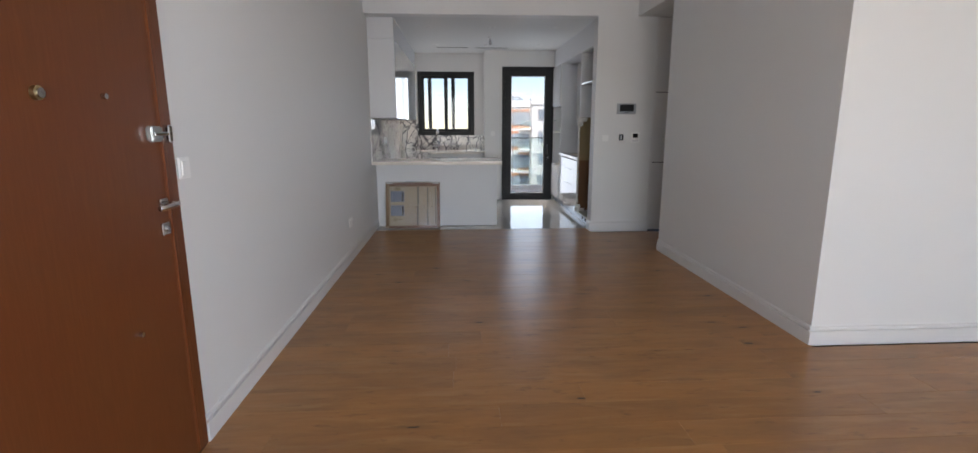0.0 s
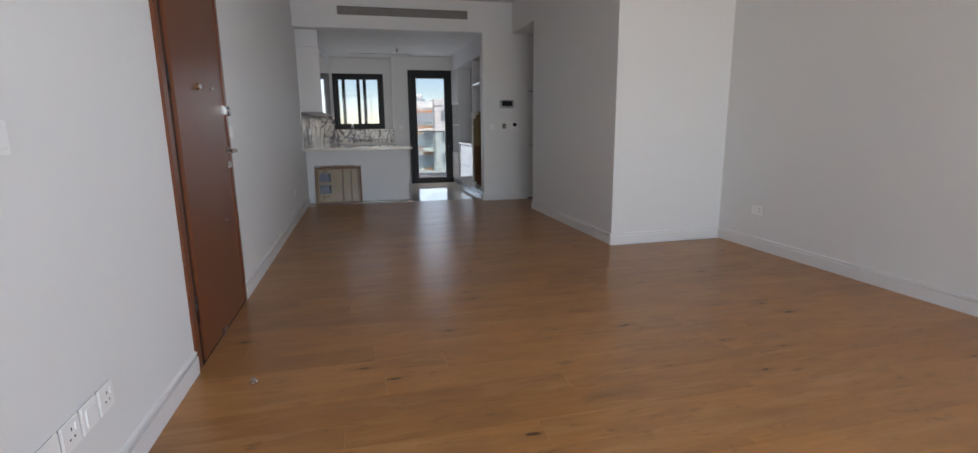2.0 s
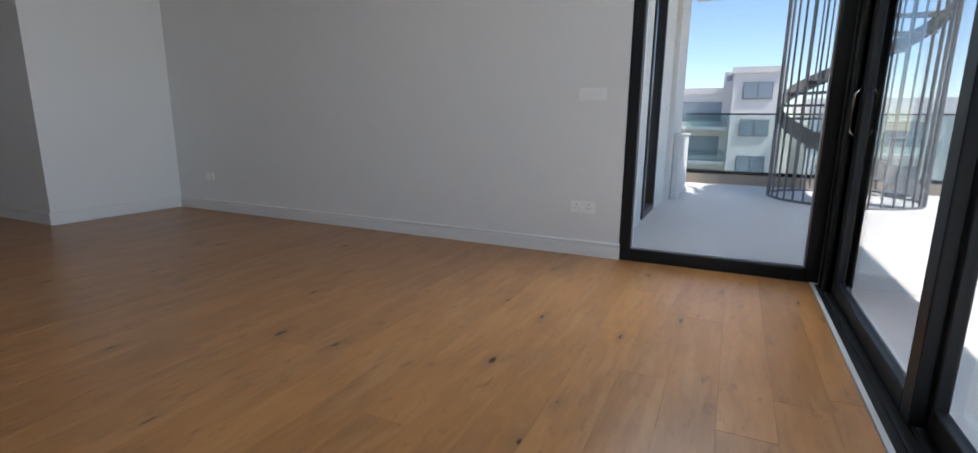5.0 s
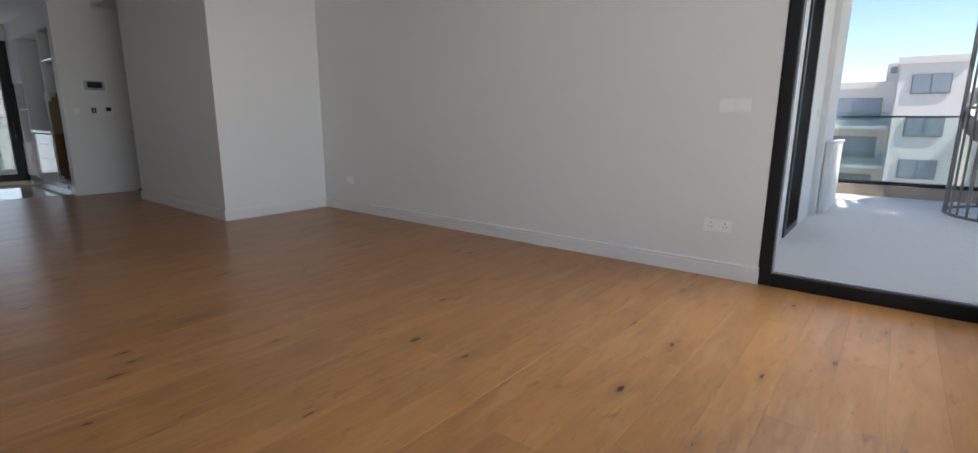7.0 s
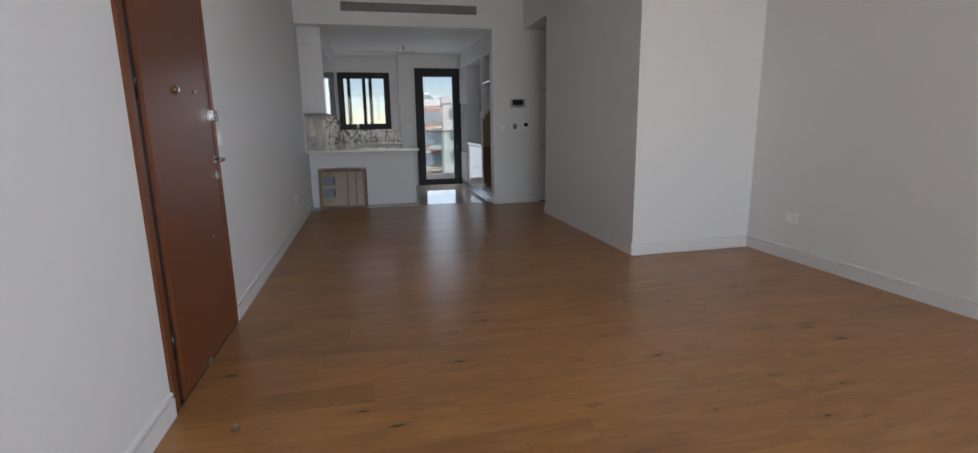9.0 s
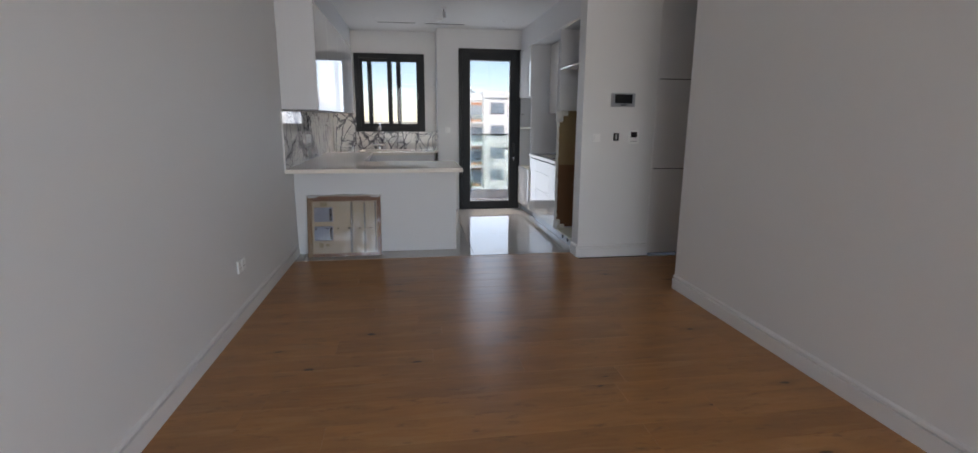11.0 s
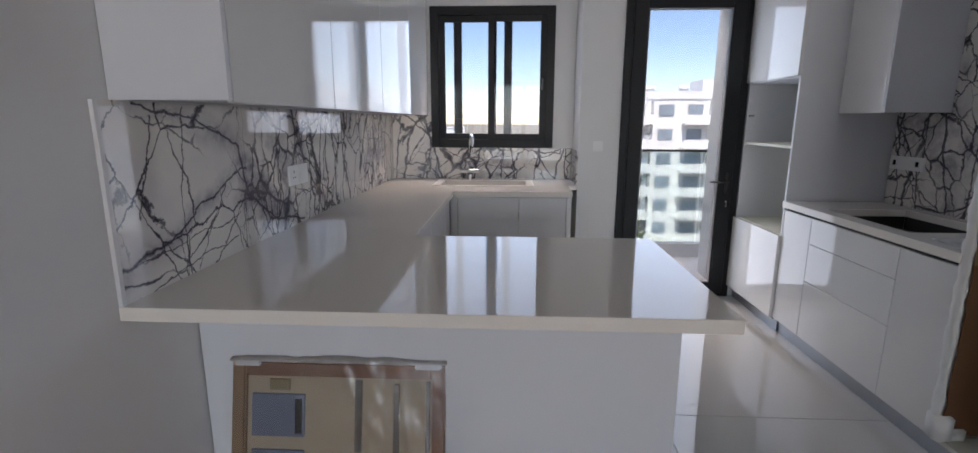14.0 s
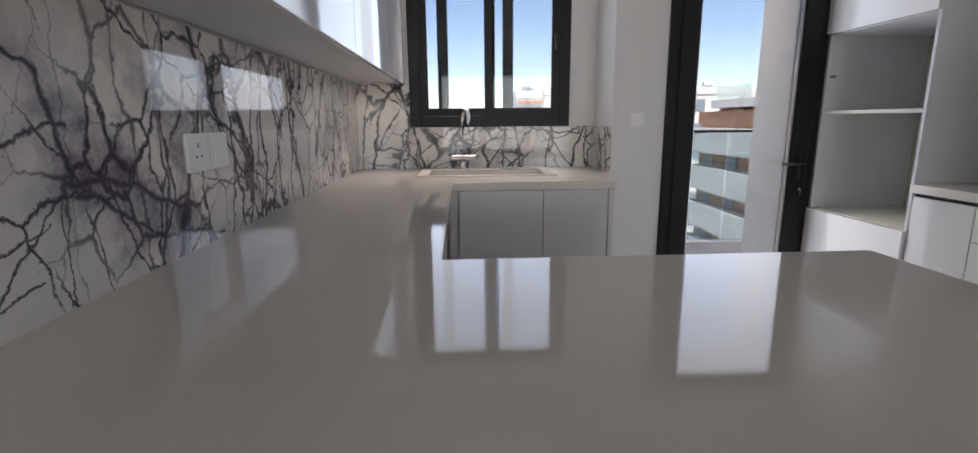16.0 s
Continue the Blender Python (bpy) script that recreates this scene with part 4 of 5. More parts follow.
def front(name, parent, axis, w, u0, u1, z0, z1, sign, material=None, t=0.019):
    """A door or drawer front facing along axis."""
    a, b = (w, w + t) if sign < 0 else (w - t, w)
    g = 0.0018
    bm = block(a, b, u0 + g, u1 - g, z0 + g, z1 - g, 0.0015) if axis == "x" else block(u0 + g, u1 - g, a, b, z0 + g, z1 - g, 0.0015)
    return part(name, bm, material or LACQUER, parent)


lu = thing("base_cabinet", "white gloss base cabinet run along the marble wall", "cabinet", (-0.8, 8.4, 0))
part("body", block(XL + 0.01, RUNX - 0.05, 7.60, 9.14, 0.1, CT0 - 0.002), CARCASS, lu)
part("plinth", block(XL + 0.01, RUNX - 0.08, 7.60, 9.14, 0, 0.098), ALU_GREY, lu)
for a, b in ((7.66, 8.26), (8.26, 8.86), (8.86, 9.13)):
    front("door", lu, "x", RUNX - 0.028, a, b, 0.105, CT0 - 0.006, 1)
su = thing("sink_cabinet", "white gloss sink base cabinet with two doors", "cabinet", (0, 9.5, 0))
bm = cells([RUNX - 0.04, RUNEND - 0.002], [9.165, YW - 0.01], lambda u, v: True, 0.1, 0.68, "z")
part("body", bm, CARCASS, su)
part("plinth", block(RUNX - 0.06, RUNEND - 0.002, 9.19, 9.25, 0, 0.098), ALU_GREY, su)
part("rail", block(RUNX - 0.03, RUNEND - 0.002, 9.16, 9.18, CT0 - 0.036, CT0 - 0.002), MATTE_WHITE, su)
front("door", su, "y", 9.143, RUNX + 0.03, 0.0, 0.105, CT0 - 0.006, -1)
front("door", su, "y", 9.143, 0.0, 0.345, 0.105, CT0 - 0.006, -1)
front("filler", su, "y", 9.143, 0.347, RUNEND - 0.002, 0.105, CT0 - 0.003, -1)
front("filler", su, "y", 9.143, RUNX - 0.025, RUNX + 0.028, 0.105, CT0 - 0.003, -1)

# marble splashbacks
mb = tagged(part("splashback", block(XL + 0.001, XL + 0.012, 6.745, YW - 0.013, CT1, 1.452), MARBLE), "white marble splashback with dark violet veins on the long wall", "splashback", kind="structure")
bk = part("splashback", cells([XL + 0.013, WX0 + 0.003, XPIL - 0.013], [CT1, WZ0 - 0.002, 1.452], lambda u, v: u < WX0 or v < WZ0, YW - 0.012, YW - 0.001, "y"), MARBLE)
tagged(bk, "white marble splashback with dark violet veins below the window", "splashback", kind="structure")
tagged(part("splashback", block(XPIL - 0.012, XPIL - 0.001, YD + 0.01, YW - 0.013, CT1, WZ0 - 0.002), MARBLE), "narrow veined marble return beside the window", "splashback", kind="structure")
tagged(part("splashback", block(XK - 0.012, XK - 0.001, 7.50, 8.80, CT1, ZK - 0.002), MARBLE), "white marble splashback with dark veins behind the hob", "splashback", kind="structure")
tagged(part("splash_trim", block(XL + 0.001, XL + 0.014, 6.728, 6.744, CT1, 1.452, 0.001), TRIM), "thin white edge trim of the splashback", "trim", kind="structure")
plate("wall_socket", "white double socket on the marble splashback", "wall socket", (XL + 0.012, 7.908, 1.143), (1, 0), 0.222, 0.096, "sr")

# wall cabinets over the left run
CBX, CBY0, CBZ0, CBZ1 = -0.787, 6.795, 1.452, 2.41
uc = thing("wall_cabinet", "glossy white handleless wall cabinets with a matt end panel", "cabinet", (XL, 8.3, CBZ0))
part("end_panel", block(XL + 0.002, CBX, CBY0, CBY0 + 0.019, CBZ0, CBZ1, 0.001), MATTE_WHITE, uc)
part("body", block(XL + 0.013, CBX - 0.023, CBY0 + 0.021, YW - 0.014, CBZ0 + 0.008, CBZ1), MATTE_WHITE, uc)
for a, b in ((6.816, 7.60), (7.60, 8.40), (8.40, 9.20), (9.20, YW - 0.016)):
    front("door", uc, "x", CBX, a, b, CBZ0 - 0.006, CBZ1, 1)
tagged(part("cabinet_filler", block(XL + 0.002, CBX - 0.004, CBY0 + 0.002, YW - 0.014, CBZ1 + 0.004, ZK - 0.001), MATTE_WHITE), "white filler box between the wall cabinets and the ceiling", "filler panel")

# right-hand units
RX = 1.722
tu = thing("tall_cabinet", "tall white cabinet with open shelves beside the balcony door", "cabinet", (2.0, 9.15, 0))
TY0, TY1, TZ = 8.81, 9.50, 2.36
part("side", block(RX, XK - 0.002, TY0, TY0 + 0.019, 0.09, TZ, 0.001), MATTE_WHITE, tu)
part("side", block(RX, XK - 0.002, TY1, TY1 + 0.019, 0.09, TZ, 0.001), MATTE_WHITE, tu)
part("back", block(XK - 0.02, XK - 0.002, TY0 + 0.02, TY1 - 0.001, 0.09, TZ), CARCASS, tu)
for z in (0.655, 1.235, 1.676, TZ - 0.02):
    part("shelf", block(RX + 0.01, XK - 0.021, TY0 + 0.02, TY1 - 0.001, z, z + 0.019, 0.001), CARCASS if z < 1.6 else MATTE_WHITE, tu)
front("door", tu, "x", RX - 0.019, TY0, TY1 + 0.019, 1.682, TZ, -1)
front("door", tu, "x", RX - 0.019, TY0, TY1 + 0.019, 0.10, 0.672, -1)
part("plinth", block(RX + 0.04, XK - 0.01, TY0, TY1 + 0.03, 0, 0.088), ALU_GREY, tu)
part("hinge_plate", block(RX + 0.012, RX + 0.05, TY1 - 0.012, TY1 - 0.001, 1.44, 1.455, 0.001), NICKEL, tu)
tagged(part("cabinet_filler", block(RX + 0.006, XK - 0.002, YP + 0.195, TY1 + 0.045, TZ + 0.004, ZK - 0.001), MATTE_WHITE), "white filler box above the tall kitchen units", "filler panel")

bu = thing("drawer_cabinet", "white gloss base cabinet with wide drawers and a door", "cabinet", (2.0, 8.1, 0))
part("body", block(RX + 0.022, XK - 0.014, 7.475, 8.805, 0.1, 0.70), CARCASS, bu)
# dark rail colour stands in for the shade of the grip gap
part("finger_rail", block(RX + 0.014, RX + 0.03, 7.475, 8.805, 0.83, CT0 - 0.002), GAP_SHADE, bu)
part("plinth", block(RX + 0.05, XK - 0.01, 6.80, 8.805, 0, 0.098), ALU_GREY, bu, "brushed aluminium plinth")
front("door", bu, "x", RX, 8.50, 8.805, 0.105, 0.845, -1)
for z0, z1 in ((0.105, 0.46), (0.46, 0.69), (0.69, 0.845)):
    front("drawer", bu, "x", RX, 7.80, 8.50, z0, z1, -1)
front("door", bu, "x", RX, 7.475, 7.80, 0.105, 0.845, -1)
HX0, HX1, HY0, HY1 = 1.80, 2.25, 7.86, 8.50
wr = tagged(part("worktop", cells([RX - 0.02, HX0, HX1, XK - 0.013], [7.472, HY0, HY1, 8.806], lambda u, v: not (HX0 < u < HX1 and HY0 < v < HY1), CT0, CT1, "z"), QUARTZ), "pale quartz worktop with an open hob cut-out", "worktop")
bv = wr.modifiers.new("edge", "BEVEL")
bv.width, bv.segments, bv.limit_method = 0.003, 2, "ANGLE"
bm = bmesh.new()
for a in ((HX0 - 0.012, HX0 - 0.001, HY0, HY1), (HX1 + 0.001, HX1 + 0.012, HY0, HY1), (HX0, HX1, HY0 - 0.012, HY0 - 0.001), (HX0, HX1, HY1 + 0.001, HY1 + 0.012)):
    box(bm, *a, 0.79, CT0 - 0.001)
box(bm, HX0 - 0.012, HX1 + 0.012, HY0 - 0.012, HY1 + 0.012, 0.78, 0.79)
# recess walls coloured dark for the shade inside
tagged(part("hob_recess", bm, GAP_SHADE), "empty recess below the hob cut-out, its shade put into the colour", "hob recess")
ph = thing("paper_sheet", "folded white paper sheet lying on the worktop", "paper", (1.83, 7.64, CT1))
bm = bmesh.new()
vs = [bm.verts.new(p) for p in ((1.75, 7.54, CT1 + 0.002), (1.97, 7.53, CT1 + 0.002), (1.98, 7.68, CT1 + 0.014), (1.76, 7.69, CT1 + 0.010), (1.86, 7.61, CT1 + 0.005))]
for a, b in ((0, 1), (1, 2), (2, 3), (3, 0)):
    bm.faces.new((vs[a], vs[b], vs[4]))
bmesh.ops.solidify(bm, geom=bm.faces[:], thickness=0.001)
part("sheet", bm, PLASTIC, ph)

ru = thing("wall_cabinet", "white wall cabinet with a matt end panel over the hob worktop", "cabinet", (2.15, 8.6, 1.46))
part("end_panel", block(1.975, XK - 0.013, 8.405, 8.424, 1.455, TZ, 0.001), MATTE_WHITE, ru)
part("body", block(1.996, XK - 0.013, 8.426, 8.806, 1.462, TZ), MATTE_WHITE, ru)
front("door", ru, "x", 1.975, 8.424, 8.806, 1.452, TZ, -1)
so = thing("wall_socket", "white socket strip with two open black outlets on the marble", "wall socket", (XK - 0.012, 8.655, 1.16))
part("plate", block(XK - 0.021, XK - 0.012, 8.52, 8.79, 1.12, 1.20, 0.002), PLASTIC, so)
for y in (8.56, 8.74):
    part("outlet", block(XK - 0.023, XK - 0.019, y, y + 0.022, 1.145, 1.175), BLACK, so)

ot = thing("oven_tower", "white tall appliance housing with an open niche and shelf", "cabinet", (2.0, 7.1, 0))
OY0, OY1 = 6.80, 7.470
part("side", block(RX, XK - 0.002, OY1 - 0.019, OY1, 0.1, TZ, 0.001), MATTE_WHITE, ot)
part("side", block(RX, XK - 0.002, OY0, OY0 + 0.019, 0.1, TZ, 0.001), MATTE_WHITE, ot)
part("back", block(XK - 0.02, XK - 0.002, OY0 + 0.02, OY1 - 0.02, 0.1, TZ), CARCASS, ot)
for z in (0.101, 1.915, TZ - 0.02):
    part("shelf", block(RX + 0.006, XK - 0.021, OY0 + 0.02, OY1 - 0.02, z, z + 0.019, 0.001), CARCASS if z < 1 else LACQUER, ot)
for y in (6.93, 7.11, 7.29):
    part("plinth_vent", tube(bmesh.new(), (RX + 0.044, y, 0.05), (RX + 0.051, y, 0.05), 0.023, 16), BLACK, ot, "round black hole in the plinth")

# cardboard and foam protecting the housing's side panel
cb = thing("cardboard_sheet", "brown cardboard sheets with white foam edging inside the niche", "cardboard", (RX, OY1, 0.13))
OLIVE_CARD = mat("olive_cardboard", (0.25, 0.175, 0.085), 0.75, var=0.16, scale=5, bump=0.25, bump_scale=30)
CY = OY1 - 0.023                 # face of the side panel


def card_sheet(y, z0, z1, material, label, seed):
    """A slightly buckled sheet of cardboard over the side panel, with a ragged front edge."""
    bm = bmesh.new()
    nu, nv = 18, 16

    def spot(i, j):
        ragged = 0.012 * noise.noise((j * 0.8, seed, 2)) if i == 0 else 0.0
        return (RX + 0.008 + ragged + (XK - 0.024 - RX) * i / nu, y - 0.004 * noise.noise((i * 0.21, j * 0.3, seed)), z0 + (z1 - z0) * j / nv + (0.004 * noise.noise((i * 0.5, seed, 0)) if j == nv else 0))

    gv = [[bm.verts.new(spot(i, j)) for j in range(nv + 1)] for i in range(nu + 1)]
    for i in range(nu):
        for j in range(nv):
            bm.faces.new((gv[i][j], gv[i + 1][j], gv[i + 1][j + 1], gv[i][j + 1]))
    bmesh.ops.recalc_face_normals(bm, faces=bm.faces)
    bmesh.ops.solidify(bm, geom=bm.faces[:], thickness=0.003)
    return part("sheet", bm, material, cb, label)


up = card_sheet(CY - 0.006, 0.84, 1.470, OLIVE_CARD, "olive-brown upper cardboard sheet", 3.0)
card_sheet(CY - 0.012, 0.135, 0.862, CARDBOARD, "reddish-brown lower cardboard sheet", 7.0)
for x, z in ((2.028, 1.285), (2.045, 1.06)):
    # dark plug drawn as the shade inside a hole
    part("screw_hole", tube(bmesh.new(), (x, CY - 0.014, z), (x, CY - 0.004, z), 0.008, 10), GAP_SHADE, up)
part("screw_hole", tube(bmesh.new(), (2.09, CY - 0.003, 1.522), (2.09, CY + 0.003, 1.522), 0.006, 10), BLACK, ot, "small dark screw hole")


def lumpy(bm, path, w, d, seed):
    """A soft, uneven strip of foam along a line."""
    rings = []
    for i, p in enumerate(path):
        k = 1 + 0.45 * noise.noise((i * 0.55, seed, 1.3))
        ring = []
        for a in range(8):
            t = 2 * math.pi * a / 8
            ring.append(bm.verts.new(Vector(p) + Vector((d * k * math.cos(t), w * k * math.sin(t), 0))))
        rings.append(ring)
    for a, b in zip(rings, rings[1:]):
        for k in range(8):
            bm.faces.new((a[k], a[(k + 1) % 8], b[(k + 1) % 8], b[k]))
    bm.faces.new(rings[0][::-1])
    bm.faces.new(rings[-1])
    return bm


part("foam_edge", lumpy(bmesh.new(), [(RX - 0.004, OY1 - 0.012, 0.14 + 0.025 * i) for i in range(53)], 0.026, 0.012, 2), FOAM, cb, "white foam edge strip", True)


def foam_cap(z0, z1, name_seed):
    """A stepped foam corner folded round the panel's front edge."""
    bm = block(RX - 0.022, RX + 0.045, OY1 - 0.060, OY1 + 0.020, z0, z1, 0.010, 3)
    lo, hi = (z0, z0 + 0.055) if name_seed else (z1 - 0.055, z1)
    box(bm, RX + 0.030, RX + 0.105, CY - 0.026, CY - 0.002, lo, hi, 0.008, 2)
    part("foam_corner", bm, FOAM, cb, "torn white foam corner cap", True)


foam_cap(1.345, 1.468, 0)
foam_cap(0.112, 0.225, 1)

# ---------------------------------------------------------------- wrapped package against the peninsula
def wrapped_package():
    d = thing("wrapped_package", "flat cardboard-framed package in clear film leaning on the peninsula", "package", (-0.63, 6.98, 0))
    W, H, T = 0.725, 0.612, 0.055
    lean = Matrix.Translation((-0.9915, 6.892, 0.004)) @ Matrix.Rotation(radians(-12.5), 4, "X")

    def put(bm):
        bmesh.ops.transform(bm, matrix=lean, verts=bm.verts)
        return bm

    card = mat("pale_packing_card", (0.37, 0.30, 0.21), 0.7, var=0.2, scale=6, bump=0.2, bump_scale=40)
    dark = mat("dark_packing_card", (0.165, 0.075, 0.038), 0.7, var=0.2, scale=9, bump=0.2, bump_scale=40)
    mid = mat("mid_packing_card", (0.24, 0.15, 0.08), 0.7, var=0.25, scale=9, bump=0.2, bump_scale=40)
    blue = mat("slate_blue_window", (0.13, 0.15, 0.21), 0.35, var=0.12, scale=9)
    part("board", put(block(0.02, W - 0.02, 0.018, T, 0.02, H - 0.02, 0.003)), card, d)
    part("edge_strip", put(block(0, 0.048, 0, T + 0.004, 0, H, 0.006, 2)), mid, d)
    part("edge_strip", put(block(W - 0.04, W, 0, T + 0.004, 0, H, 0.006, 2)), dark, d)
    part("edge_strip", put(block(0.048, W - 0.04, 0, T + 0.004, H - 0.05, H, 0.006, 2)), dark, d)
    part("edge_strip", put(block(0.048, W - 0.04, 0, T + 0.004, 0, 0.035, 0.006, 2)), dark, d)
    for z0 in (0.165, 0.355):
        part("blue_panel", put(block(0.065, 0.248, 0.010, 0.02, z0, z0 + 0.145, 0.002)), blue, d, "slate-blue panel")
    tape = mat("smeared_dark_tape", (0.10, 0.082, 0.065), 0.45, var=0.55, scale=38, bump=0.3, bump_scale=60)
    olive = mat("olive_tape", (0.20, 0.155, 0.075), 0.4, var=0.2, scale=14)
    for x0, x1, z0, z1 in ((0.415, 0.440, 0.04, 0.30), (0.420, 0.445, 0.31, H - 0.06), (0.548, 0.572, 0.04, 0.26), (0.552, 0.572, 0.28, H - 0.07), (0.662, 0.676, 0.06, H - 0.06)):
        part("printed_tape", put(block(x0, x1, 0.012, 0.0195, z0, z1, 0.001)), tape, d, "dark smeared printed tape")
    for x0, x1, z0, z1 in ((0.125, 0.195, 0.512, 0.550), (0.110, 0.150, 0.095, 0.140), (0.175, 0.215, 0.105, 0.130)):
        part("tape_patch", put(block(x0, x1, 0.012, 0.0195, z0, z1, 0.001)), olive, d, "olive tape patch")
    for z0 in (0.165, 0.355):
        part("print_column", put(block(0.216, 0.240, 0.0085, 0.0105, z0 + 0.012, z0 + 0.130, 0.0005)), BLACK, d, "dark unreadable print")
    for i in range(6):
        part("screw", put(tube(bmesh.new(), (0.083 + 0.1075 * i, 0.004, 0.285), (0.083 + 0.1075 * i, 0.012, 0.285), 0.0085, 10)), BLACK, d)
    for x in (0.01, W - 0.10):
        part("corner_guard", put(block(x, x + 0.09, -0.006, T + 0.008, H - 0.016, H + 0.006, 0.004, 2)), PLASTIC_GREY, d, "grey corner guard")
    # crinkled film
    film = bpy.data.materials.new("clear_wrapping_film")
    film.use_nodes = True
    nt = film.node_tree
    nt.nodes.remove(nt.nodes["Principled BSDF"])
    tr, gl, mx = nt.nodes.new("ShaderNodeBsdfTransparent"), nt.nodes.new("ShaderNodeBsdfGlossy"), nt.nodes.new("ShaderNodeMixShader")
    gl.inputs["Roughness"].default_value = 0.09
    tc = nt.nodes.new("ShaderNodeTexCoord")
    nz = noise_fac(nt, mapping(nt, tc.outputs["Object"], (1, 1, 0.28), rot=(0, 0.75, 0)), 34, 5)
    bp = nt.nodes.new("ShaderNodeBump")
    bp.inputs["Strength"].default_value, bp.inputs["Distance"].default_value = 0.75, 0.0055
    nt.links.new(nz.outputs["Fac"], bp.inputs["Height"])
    nt.links.new(bp.outputs[0], gl.inputs["Normal"])
    nt.links.new(gloss_share(nt, 0.07, 0.60, 2.4, bp.outputs[0]), mx.inputs[0])
    nt.links.new(tr.outputs[0], mx.inputs[1])
    nt.links.new(gl.outputs[0], mx.inputs[2])
    nt.links.new(mx.outputs[0], nt.nodes["Material Output"].inputs["Surface"])
    bm = bmesh.new()
    n, k = 44, 38
    g = [[bm.verts.new((-0.012 + (W + 0.024) * i / n, -0.008 - 0.010 * abs(noise.noise((i * 0.30 + j * 0.22, j * 0.10, 4))) , -0.001 + (H + 0.014) * j / k + (0.012 * noise.noise((i * 0.3, 2, 0)) if j == k else 0))) for j in range(k + 1)] for i in range(n + 1)]
    for i in range(n):
        for j in range(k):
            bm.faces.new((g[i][j], g[i + 1][j], g[i + 1][j + 1], g[i][j + 1]))
    f = part("wrapping_film", put(bm), film, d, "crinkled clear plastic film", True)
    f.visible_shadow = False
    # film gathered into a loose fold along the top edge
    fold = mat("bunched_wrapping_film", (0.36, 0.33, 0.31), 0.22, var=0.25, scale=22, bump=0.6, bump_scale=45)
    bm = bmesh.new()
    ring = []
    for i in range(41):
        u = i / 40
        h = 0.010 + 0.016 * (0.5 + noise.noise((u * 5, 3, 1))) * math.sin(math.pi * min(1, max(0, u * 1.04))) ** 0.4
        ring.append([bm.verts.new((-0.006 + (W + 0.012) * u, T / 2 + (T / 2 + 0.006) * math.cos(a), H + 0.002 + max(-0.004, h * math.sin(a)) + 0.004 * noise.noise((u * 22, a, 7)))) for a in (2 * math.pi * k / 12 for k in range(12))])
    for p, q in zip(ring, ring[1:]):
        for k in range(12):
            bm.faces.new((p[k], q[k], q[(k + 1) % 12], p[(k + 1) % 12]))
    bm.faces.new(ring[0])
    bm.faces.new(ring[-1][::-1])
    part("film_fold", put(bm), fold, d, "loose fold of crumpled plastic film", True)
    return d


wrapped_package()

# ---------------------------------------------------------------- bulkhead grille and ceiling fittings
def slot_grille(x0, x1, z0, z1):
    d = thing("air_conditioning_grille", "long slatted air grille in the bulkhead", "vent", ((x0 + x1) / 2, YP, z0))
    g = mat("grey_grille", (0.30, 0.28, 0.26), 0.45, var=0.05, scale=10)
    # dark backing colour stands in for the shade behind the slats
    part("backing", block(x0 + 0.004, x1 - 0.004, YP - 0.003, YP - 0.001, z0 + 0.004, z1 - 0.004), GAP_SHADE, d)
    part("frame", frame_bars(bmesh.new(), "y", YP - 0.012, YP - 0.001, x0, x1, z0, z1, 0.008, 0.001), g, d)
    n = 7
    for i in range(n):
        z = z0 + 0.012 + (z1 - z0 - 0.024) * (i + 0.5) / n
        bm = block(x0 + 0.008, x1 - 0.008, YP - 0.012, YP - 0.004, z - 0.0055, z + 0.0045)
        part("slat", bm, g, d)
    return d


slot_grille(-0.475, 1.475, 2.845, 2.965)


def downlight(at):
    d = thing("ceiling_spotlight", "small round recessed spotlight in the kitchen ceiling", "ceiling light", at, "kitchen ceiling spots")
    x, y, z = at
    bm = bmesh.new()
    for r0, r1, a, b in ((0.026, 0.042, 0.0, -0.004),):
        n = 28
        rows = [[bm.verts.new((x + r * math.cos(2 * math.pi * k / n), y + r * math.sin(2 * math.pi * k / n), z + h)) for k in range(n)] for r, h in ((r1, 0), (r1, -0.003), (r0 + 0.004, -0.006), (r0, 0.0))]
        for p, q in zip(rows, rows[1:]):
            for k in range(n):
                bm.faces.new((p[k], p[(k + 1) % n], q[(k + 1) % n], q[k]))
    part("trim_ring", bm, PLASTIC, d, smooth=True)
    part("lens", tube(bmesh.new(), (x, y, z - 0.001), (x, y, z - 0.003), 0.027, 20), PLASTIC_GREY, d, "unlit grey lens")


for x, y in ((-0.396, 7.40), (0.475, 7.39), (1.34, 7.36), (-0.367, 8.93), (1.338, 8.88)):
    downlight((x, y, ZK))
lh = thing("lamp_holder", "bare white lamp holder hanging from the kitchen ceiling", "ceiling light", (0.48, 8.15, ZK))
part("rose", tube(bmesh.new(), (0.48, 8.15, ZK), (0.48, 8.15, ZK - 0.018), 0.038, 20, 0.03), PLASTIC, lh)
part("cable", tube(bmesh.new(), (0.48, 8.15, ZK - 0.015), (0.485, 8.15, ZK - 0.06), 0.004, 8), BLACK, lh)
part("holder", tube(bmesh.new(), (0.485, 8.15, ZK - 0.055), (0.49, 8.15, ZK - 0.115), 0.019, 16), PLASTIC_GREY, lh)
